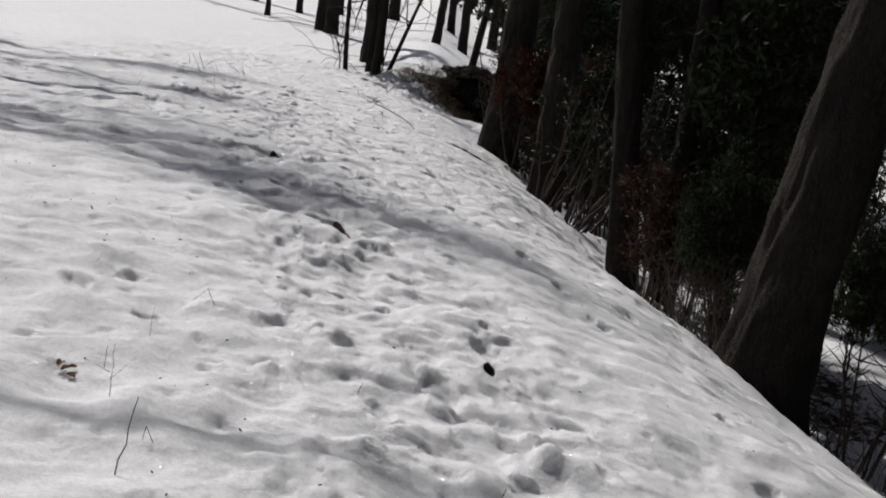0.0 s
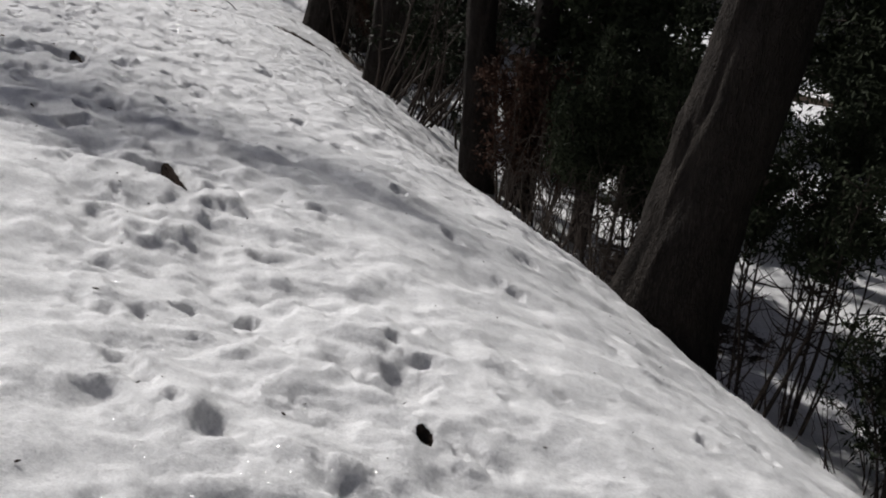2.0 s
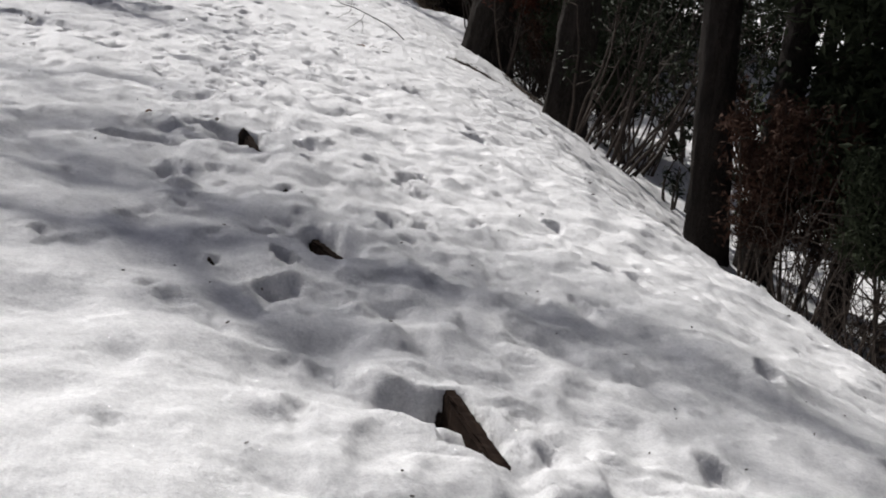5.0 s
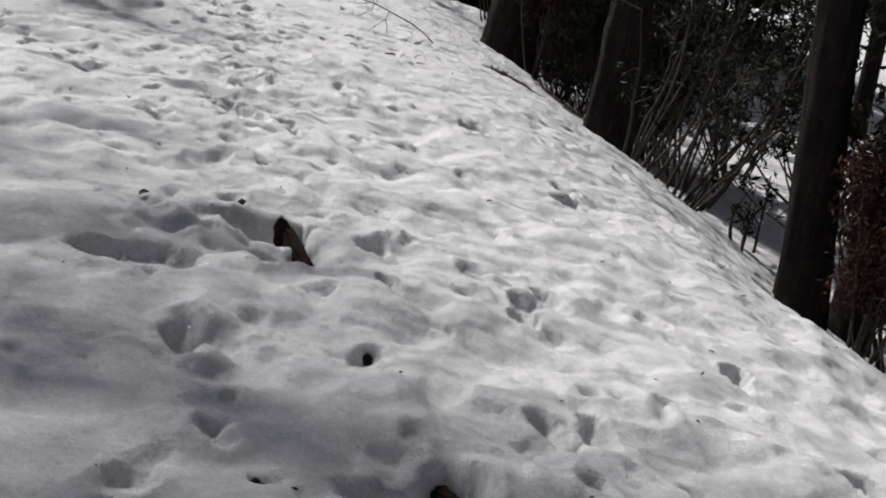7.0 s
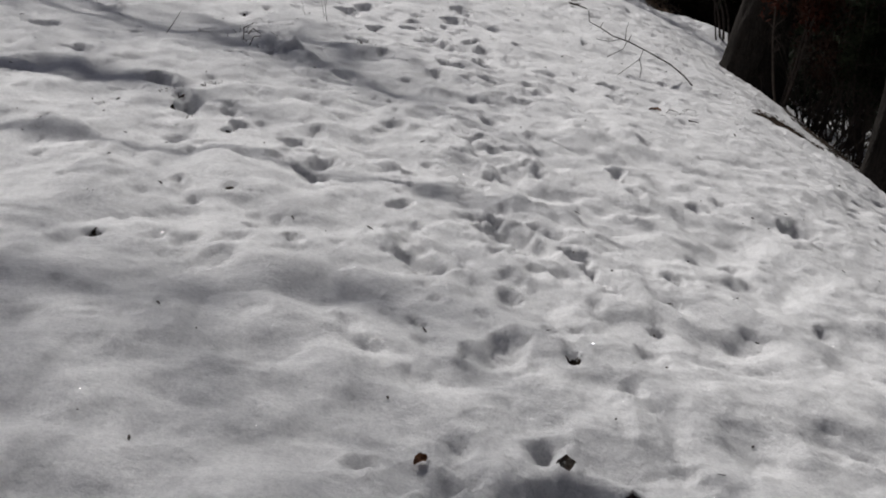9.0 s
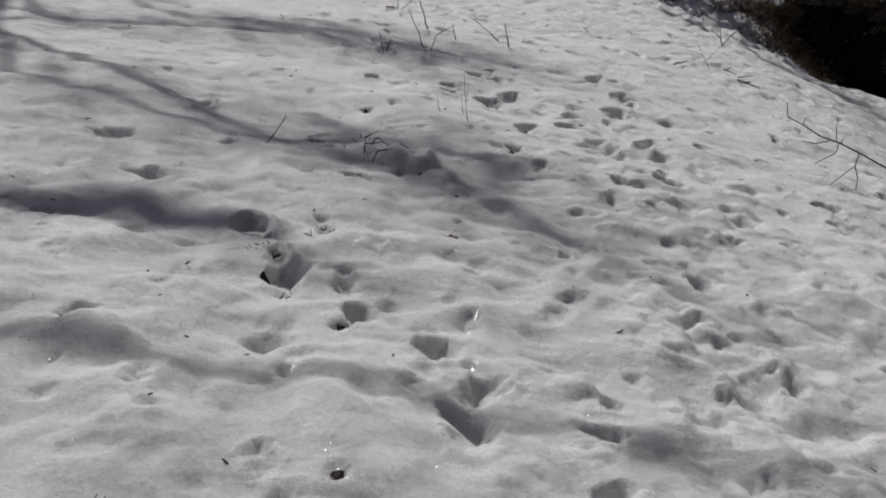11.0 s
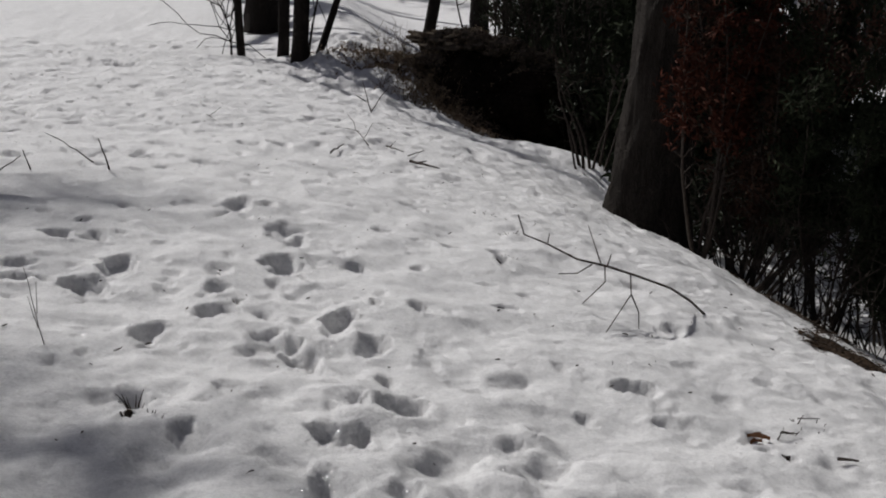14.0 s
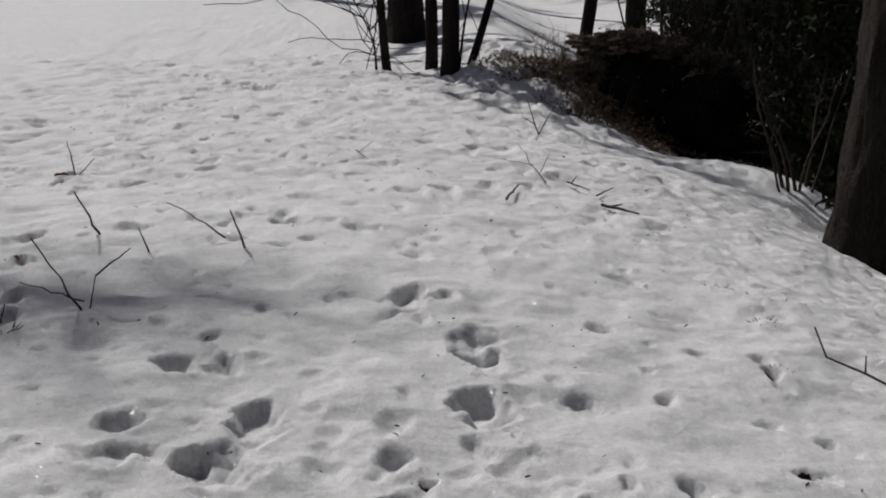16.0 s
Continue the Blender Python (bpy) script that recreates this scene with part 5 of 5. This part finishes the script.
def stick(rows, name, label, radius=0.006, material=None, category="twig"):
    """A twig of joined pieces; each row: x, y, height over the snow at both ends."""
    tubes = Tubes()
    rng = np.random.RandomState(int(abs(rows[0][0] * 100) + rows[0][1] * 10))
    x0, y0 = rows[0][:2]
    z0 = level(x0, y0)
    ob = base(name, x0, y0, z0, label, category)
    for k, (xa, ya, ha, xb, yb, hb) in enumerate(rows):
        a = np.array([xa - x0, ya - y0, level(xa, ya) + ha - z0 - (0.04 if ha == 0 else 0)])
        b = np.array([xb - x0, yb - y0, level(xb, yb) + hb - z0])
        t = np.linspace(0, 1, 7)[:, None]
        line = a + (b - a) * t + rng.normal(0, 0.012, (7, 3)) * np.linalg.norm(b - a) * np.sin(np.pi * t)
        Tubes().add(line, np.linspace(radius, radius * 0.55, 7) * 0.58 * (1 if k == 0 else 0.75), 6, 0.15, k).make("main_stem" if k == 0 else "side_shoot", material or TWIG, ob)
    return ob


stick([(-3.46, 18.21, 0, -3.63, 18.22, 0.30), (-3.46, 18.21, 0, -3.42, 18.23, 0.12), (-3.42, 18.23, 0.12, -3.30, 18.3, 0.22), (-3.47, 18.22, 0.03, -3.78, 18.5, 0.06)], "upright_twig", "forked bare twig sticking out of the snow", 0.008)
stick([(-3.67, 19.44, 0, -3.75, 19.32, 0.22)], "upright_twig", "dark bare twig standing in the snow", 0.011)
stick([(-3.40, 19.13, 0, -3.44, 19.13, 0.11)], "upright_twig", "short bare twig standing in the snow", 0.009)
stick([(-2.98, 19.14, 0, -3.04, 19.14, 0.18)], "upright_twig", "dark bare twig standing in the snow", 0.011)
stick([(-3.75, 18.06, 0, -3.79, 18.06, 0.13), (-3.75, 18.06, 0, -3.71, 18.09, 0.09)], "upright_twig", "small forked twig beside a melted pit", 0.008)
stick([(-2.87, 16.12, 0, -2.92, 16.12, 0.25), (-2.89, 16.12, 0.1, -2.89, 16.14, 0.2)], "dry_stalk", "thin reddish stalk standing in the snow", 0.0035)
stick([(-2.92, 16.31, 0, -2.95, 16.31, 0.11)], "dry_stalk", "thin pale stalk standing in the snow", 0.003)
stick([(-3.03, 16.22, 0, -3.07, 16.22, 0.09)], "dry_stalk", "thin pale stalk standing in the snow", 0.003)
stick([(-4.43, 21.98, 0, -4.46, 21.98, 0.22), (-4.43, 21.98, 0, -4.3, 22.0, 0.12)], "upright_twig", "dark bare twig standing in the snow", 0.009)
stick([(-3.09, 19.28, 0.02, -3.29, 19.38, 0.13), (-3.29, 19.38, 0.13, -3.36, 19.40, 0.155)], "fallen_twig", "thin bare twig lying on the snow", 0.008)
stick([(-3.64, 14.92, 0, -3.54, 14.92, 0.13)], "upright_twig", "short bare twig leaning out of the snow", 0.006)
stick([(-0.59, 2.68, 0, -0.54, 2.68, 0.19)], "upright_twig", "slender dark stalk standing in the snow", 0.0035)
stick([(-0.53, 2.89, 0, -0.565, 2.89, 0.04), (-0.565, 2.89, 0.04, -0.575, 2.9, 0.0)], "upright_twig", "small bent stalk in the snow", 0.003)
stick([(-0.74, 3.20, 0, -0.73, 3.20, 0.15), (-0.74, 3.2, 0.05, -0.70, 3.22, 0.08), (-0.74, 3.2, 0.07, -0.78, 3.2, 0.10)], "dry_stalk", "thin dried weed standing in the snow", 0.002)
stick([(-0.84, 3.51, 0, -0.83, 3.51, 0.07)], "dry_stalk", "thin dried weed standing in the snow", 0.002)
stick([(-0.80, 3.87, 0, -0.78, 3.87, 0.10)], "dry_stalk", "thin dried weed standing in the snow", 0.002)
stick([(-0.67, 4.43, 0, -0.71, 4.42, 0.045), (-0.71, 4.42, 0.045, -0.76, 4.40, 0.01)], "dry_stalk", "bent pale grass stalk over the snow", 0.003, DEAD)
stick([(0.35, 3.31, 0, 0.365, 3.31, 0.03)], "upright_twig", "short twig end poking from the snow", 0.004)
stick([(-0.12, 3.91, 0, -0.09, 3.91, 0.045)], "upright_twig", "short twig end poking from the snow", 0.003)
stick([(-0.96, 24.71, 0.0, -1.0, 25.3, 0.28), (-0.96, 24.71, 0.02, -0.72, 25.2, 0.30), (-0.98, 24.8, 0.1, -1.12, 24.7, 0.16)], "fallen_twig", "forked dark branch end standing on the snow", 0.014)
stick([(-1.64, 21.0, 0.02, -1.50, 21.6, 0.05)], "fallen_twig", "dark stick lying on the snow", 0.014)
stick([(-1.26, 22.04, 0.02, -1.37, 22.8, 0.14), (-1.28, 22.26, 0.03, -1.18, 22.5, 0.12), (-1.3, 22.4, 0.06, -1.5, 22.5, 0.08)], "fallen_twig", "thin branching twig lying on the snow", 0.007)
stick([(-1.10, 22.14, 0.03, -1.01, 21.73, 0.03), (-1.08, 22.1, 0.03, -1.02, 22.2, 0.06)], "fallen_twig", "dark crooked stick lying on the snow", 0.013)
stick([(-1.04, 21.13, 0.02, -0.86, 20.89, 0.02), (-1.0, 21.1, 0.02, -0.92, 21.1, 0.05)], "fallen_twig", "thick dark stick lying on the snow", 0.02)
stick([(-1.0, 21.55, 0.02, -0.84, 21.8, 0.08)], "fallen_twig", "thin dark stick lying on the snow", 0.009)
stick([(-2.58, 22.93, 0.02, -2.49, 22.51, 0.02), (-2.55, 22.8, 0.02, -2.45, 22.85, 0.1)], "fallen_twig", "thin twig lying on the snow", 0.006)


def fallen_branch():
    """A branch propped on its twigs over the snow."""
    ob = base("fallen_branch", -0.20, 17.30, level(-0.2, 17.3), "long thin bare branch with side twigs fallen on snow", "branch")

    def spot(x, y, h):
        return np.array([x + 0.20, y - 17.30, float(slope(np.array([x]), np.array([y]))[0]) + h - level(-0.2, 17.3)])

    main = [spot(*p) for p in ((-0.14, 17.31, -0.02), (-0.20, 17.30, 0.02), (-0.29, 17.28, 0.08), (-0.42, 17.20, 0.14), (-0.63, 17.07, 0.20), (-0.78, 16.98, 0.24), (-0.89, 17.05, 0.24), (-0.98, 17.20, 0.26), (-1.06, 17.30, 0.27), (-1.07, 17.38, 0.34))]
    Tubes().add(main, np.linspace(0.0065, 0.003, len(main)), 7, 0.15, 2).make("main_stem", TWIG, ob)
    for line in (((-0.80, 17.0, 0.24), (-0.79, 17.15, 0.30), (-0.76, 17.35, 0.34)), ((-0.84, 17.0, 0.235), (-0.93, 16.9, 0.21), (-1.02, 16.85, 0.21)),
                 ((-0.79, 16.98, 0.24), (-0.81, 16.9, 0.19), (-0.93, 16.80, 0.11)), ((-0.65, 17.06, 0.20), (-0.68, 16.95, 0.14), (-0.85, 16.75, 0.0)),
                 ((-0.68, 16.95, 0.14), (-0.66, 16.9, 0.08), (-0.67, 16.85, -0.02)), ((-0.98, 17.2, 0.26), (-0.96, 17.25, 0.30)), ((-0.78, 16.98, 0.24), (-0.76, 17.0, 0.29))):
        p = np.array([spot(*q) for q in line])
        Tubes().add(p, np.linspace(0.0034, 0.002, len(p)), 6, 0.15, 4).make("side_twig", TWIG, ob)
    return ob


fallen_branch()


def tuft(x, y, blades, height, seed, material=None):
    rng = np.random.RandomState(seed)
    ob = base("grass_tuft", x, y, level(x, y) - 0.03, "tuft of dry blades in a melted pit", "grass", "tufts in the snow")
    for k in range(blades):
        a = rng.uniform(0, 2 * np.pi)
        line = wander(rng, (0.03 * np.cos(a), 0.03 * np.sin(a), 0), (0.9 * np.cos(a), 0.9 * np.sin(a), 1), height * rng.uniform(0.2, 0.6), 4, 0.15)
        Tubes().add(line, np.linspace(0.0028, 0.001, 5), 4).make("blade", material or TWIG, ob)
    return ob


for k, (x, y, h) in enumerate([(-0.84, 19.22, 0.12), (-0.83, 18.62, 0.10), (-1.0, 17.89, 0.08), (-2.74, 12.79, 0.07), (-3.01, 13.06, 0.08), (-2.55, 11.93, 0.07), (-3.02, 13.69, 0.07),
                               (-2.64, 13.89, 0.06), (-2.96, 11.67, 0.07), (-1.22, 14.45, 0.06), (-3.12, 13.37, 0.08), (-3.05, 13.79, 0.08), (-3.74, 18.07, 0.14), (-2.56, 15.66, 0.10),
                               (-3.01, 14.79, 0.12), (-3.44, 15.02, 0.09), (-0.55, 15.73, 0.08), (-0.43, 15.81, 0.09), (-1.39, 11.0, 0.05), (-3.14, 14.94, 0.10), (-3.1, 14.83, 0.09), (-3.22, 15.15, 0.10), (-3.06, 13.78, 0.07), (-3.0, 13.77, 0.07), (-3.02, 13.62, 0.08), (-3.14, 13.34, 0.08),
                               (-3.42, 14.9, 0.08), (-2.53, 15.49, 0.09), (-2.29, 16.87, 0.07), (-3.56, 15.29, 0.06), (0.67, 12.32, 0.08), (0.75, 11.7, 0.08)]):
    tuft(x, y, 19, h, 200 + k)


def dead_leaf(x, y, size, turn, seed, label="curled brown dead leaf on the snow"):
    rng = random.Random(seed)
    bm = bmesh.new()
    n = 14
    mid = [bm.verts.new(((t - 0.5) * size * 1.5, 0, 0.15 * size * math.sin(3 * t))) for t in (k / 6 for k in range(7))]
    for s in (-1, 1):
        rim = [bm.verts.new((v.co.x + rng.uniform(-0.1, 0.1) * size, s * size * 0.5 * math.sin(math.pi * (k + 0.35) / 6.9) * rng.uniform(0.7, 1.1), v.co.z + size * rng.uniform(0.1, 0.35))) for k, v in enumerate(mid)]
        for k in range(6):
            bm.faces.new([mid[k], mid[k + 1], rim[k + 1], rim[k]][::s])
    bmesh.ops.solidify(bm, geom=bm.faces[:], thickness=0.0012)
    me = bpy.data.meshes.new("dead_leaf")
    bm.to_mesh(me)
    bm.free()
    me.materials.append(LEAF)
    ob = new("dead_leaf", me)
    ob.matrix_world = pose(x, y, level(x, y) + 0.004, 0, 0, turn)
    return tagged(ob, label, "leaf")


for k, (x, y, s) in enumerate([(-2.61, 13.9, 0.03), (-0.91, 3.4, 0.032), (-0.94, 3.42, 0.028), (-0.89, 3.36, 0.024), (-4.5, 21.9, 0.06), (-1.75, 10.3, 0.03), (-3.93, 19.0, 0.045), (-0.67, 15.67, 0.045), (-0.70, 15.62, 0.03)]):
    dead_leaf(x, y, s, 47 * k, k)


stick([(-0.64, 15.64, 0, -0.58, 15.70, 0.02), (-0.58, 15.70, 0.02, -0.52, 15.71, 0.01), (-0.59, 15.69, 0.02, -0.56, 15.66, 0.035)], "fallen_twig", "crooked dark twig by a melted hollow", 0.006)
stick([(-0.52, 15.78, 0, -0.44, 15.84, 0.022), (-0.47, 15.82, 0.018, -0.40, 15.80, 0.025)], "fallen_twig", "small forked twig by a melted hollow", 0.005)
stick([(-0.48, 15.52, 0.005, -0.42, 15.50, 0.015)], "fallen_twig", "bit of dark bark on the snow", 0.010)
# roots and suckers that arch out of the hollow beside an icy clod
for rows in ([(-3.12, 14.76, 0, -3.09, 14.81, 0.05), (-3.09, 14.81, 0.05, -3.02, 14.85, 0.06), (-3.02, 14.85, 0.06, -2.96, 14.85, 0.0)],
             [(-3.16, 14.90, 0, -3.18, 14.95, 0.06), (-3.18, 14.95, 0.06, -3.13, 15.00, 0.09), (-3.17, 14.93, 0.04, -3.08, 14.92, 0.07)],
             [(-3.06, 14.98, 0, -3.03, 15.02, 0.06), (-3.03, 15.02, 0.06, -2.96, 15.0, 0.03)], [(-3.20, 15.06, 0, -3.14, 15.02, 0.05), (-3.14, 15.02, 0.05, -3.07, 15.08, 0.01)]):
    stick(rows, "arched_twig", "bare twigs arching out of a melted hollow", 0.007)


# ---- the ledge of rocks and earth in the bank ----
ROCK = plain_material("littered_rock", (0.025, 0.02, 0.015), (0.17, 0.14, 0.11), 9, 0.95, 1.0, 0.05)
# Earth under the ledge, coloured near black to stand in for the hollow's shade.
SHADE_EARTH = plain_material("shade_dark_earth", (0.008, 0.006, 0.005), (0.03, 0.022, 0.016), 17, 0.95, 1.0, 0.04)


def lump(sx, sy, sz, seed, rough=0.35):
    """A worn rock: a sphere flattened, broken by noise and cut by a few planes."""
    rng = random.Random(seed)
    off = Vector((rng.uniform(0, 9), rng.uniform(0, 9), rng.uniform(0, 9)))
    bm = bmesh.new()
    bmesh.ops.create_icosphere(bm, subdivisions=5, radius=1)
    cuts = [(Vector((rng.gauss(0, 1), rng.gauss(0, 1), rng.gauss(0, 1))).normalized(), rng.uniform(0.55, 0.8)) for _ in range(7)]
    for v in bm.verts:
        p = v.co.copy()
        for way, far in cuts:
            over = p.dot(way) - far
            if over > 0:
                p -= way * over * 0.85
        p *= 1 + rough * (noise.noise(p * 1.7 + off) + 0.45 * noise.noise(p * 4.5 + off) + 0.2 * noise.noise(p * 11 + off))
        v.co = Vector((p.x * sx, p.y * sy, p.z * sz))
    return bm


ledge = base("rock_ledge", 1.2, 29.2, level(1.2, 29.2) - 0.05, "ledge of littered rocks over earth darkened as a shaded hollow", "rock ledge")
crust = []
for name, stone, x, y, z, sx, sy, sz, k in [
        ("earth", SHADE_EARTH, 0.25, 0.35, 0.02, 0.82, 0.7, 0.52, 1), ("earth", SHADE_EARTH, -0.25, 0.45, 0.25, 0.6, 0.6, 0.55, 2), ("earth", SHADE_EARTH, 0.95, 0.3, -0.26, 0.75, 0.6, 0.46, 3),
        ("rock", ROCK, -0.42, 0.6, 0.70, 0.36, 0.4, 0.10, 4), ("rock", ROCK, -0.10, 0.5, 0.72, 0.26, 0.3, 0.12, 5), ("rock", ROCK, 0.16, 0.42, 0.66, 0.28, 0.3, 0.09, 6),
        ("rock", ROCK, 0.44, 0.32, 0.56, 0.28, 0.26, 0.08, 7), ("rock", ROCK, 0.70, 0.20, 0.45, 0.26, 0.26, 0.08, 8), ("rock", ROCK, 0.96, 0.08, 0.32, 0.24, 0.24, 0.07, 12),
        ("rock", ROCK, 1.2, -0.02, 0.20, 0.22, 0.22, 0.06, 13), ("rock", ROCK, -0.62, 0.35, 0.50, 0.24, 0.28, 0.12, 14), ("rock", ROCK, -0.75, 0.15, 0.30, 0.22, 0.26, 0.13, 9),
        ("rock", ROCK, -0.66, -0.25, 0.10, 0.22, 0.26, 0.11, 10), ("rock", ROCK, -0.45, -0.65, -0.06, 0.20, 0.24, 0.10, 11)]:
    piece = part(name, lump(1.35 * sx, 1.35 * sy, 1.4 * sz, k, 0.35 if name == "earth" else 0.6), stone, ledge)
    piece.data.polygons.foreach_set("use_smooth", np.ones(len(piece.data.polygons), bool))
    piece.location = (1.35 * x, 1.2 * y, 1.4 * z)
    if name == "rock":
        crust.extend(v.co + piece.location for v in piece.data.vertices if v.normal.z > 0.15)
    else:
        crust.extend(v.co + piece.location for v in list(piece.data.vertices)[::3] if v.normal.z > 0.3)
rng = np.random.RandomState(64)
crust = np.array(crust)[rng.randint(0, len(crust), 11000)]
v, f = leaves(rng, crust + rng.normal(0, 0.012, crust.shape), 0.02, 1, 0.016, 3.2, 0.5)
tagged(mesh_object("litter_crust", v, f, TURF, ledge, smooth=False), kind="stuff")


def turf(count, seed):
    """Dry grass and leaves that fringe the brow of the bank."""
    rng = np.random.RandomState(seed)
    along, off = rng.uniform(-3.0, 2.4, count), rng.normal(0.0, 0.42, count)
    x, y = -0.3 + 0.858 * off + 0.515 * along, 29.6 + 0.515 * off - 0.858 * along
    keep = (fractal(x, y, 1.6, 3, 88) + 0.6 * rng.rand(count) > 0.28) & (y > 27.2) & (y < 29.9)
    x, y = x[keep], y[keep]
    v, f = leaves(rng, np.stack([x, y, snow_height(x, y) + 0.02], 1), 0.015, 2, 0.02, 3.4, 0.4)
    return tagged(mesh_object("dry_turf", v, f, TURF, smooth=False), "dry brown turf fringing the brow of a bank", "grass", kind="stuff")


turf(5500, 65)


def scattered_bits(count, seed):
    """Crumbs of bark, needles and bits of twig that lie over the snow."""
    rng = np.random.RandomState(seed)
    tubes = Tubes()
    for _ in range(count):
        x, y = rng.uniform(-5.5, 2.0), 2.5 + 26 * rng.rand() ** 1.2
        z = level(x, y) + 0.003
        a, long = rng.uniform(0, 2 * np.pi), rng.uniform(0.003, 0.016) * (1 + 0.06 * y)
        way = np.array([np.cos(a), np.sin(a), rng.uniform(-0.1, 0.35)])
        tubes.add(wander(rng, (x, y, z), way, long, 3, 0.2), np.array([0.6, 1.0, 0.9, 0.4]) * rng.uniform(0.0012, 0.0035), 4)
    return tagged(tubes.make("bark_crumbs", TWIG), "crumbs of bark and twig strewn over the snow", "litter", kind="stuff")


scattered_bits(900, 5)


def leaf_litter(count, seed):
    """Fallen leaves lying where the ground is bare."""
    rng = np.random.RandomState(seed)
    x, y = rng.uniform(0.0, 6.0, count), rng.uniform(9.0, 31.0, count)
    # a share of them lies on the bare strip at the lawn's edge
    n = count // 4
    x[:n], y[:n] = rng.uniform(-0.1, 1.6, n), rng.uniform(16.4, 18.8, n)
    bare_here = litter(x, y) > 0.5
    x, y = x[bare_here], y[bare_here]
    spots = np.stack([x, y, snow_height(x, y) + 0.012], 1)
    v, f = leaves(rng, spots, 0.006, 1, 0.017, 1.9, 0.0)
    # pressed flat by the snow
    v[:, 2] = np.repeat(spots[:, 2], 4) + 0.3 * (v[:, 2] - np.repeat(spots[:, 2], 4))
    return tagged(mesh_object("fallen_leaves", v, f, OLD_LEAF, smooth=False), "dark brown fallen leaves on the bare ground", "leaf litter", kind="stuff")


leaf_litter(16000, 8)
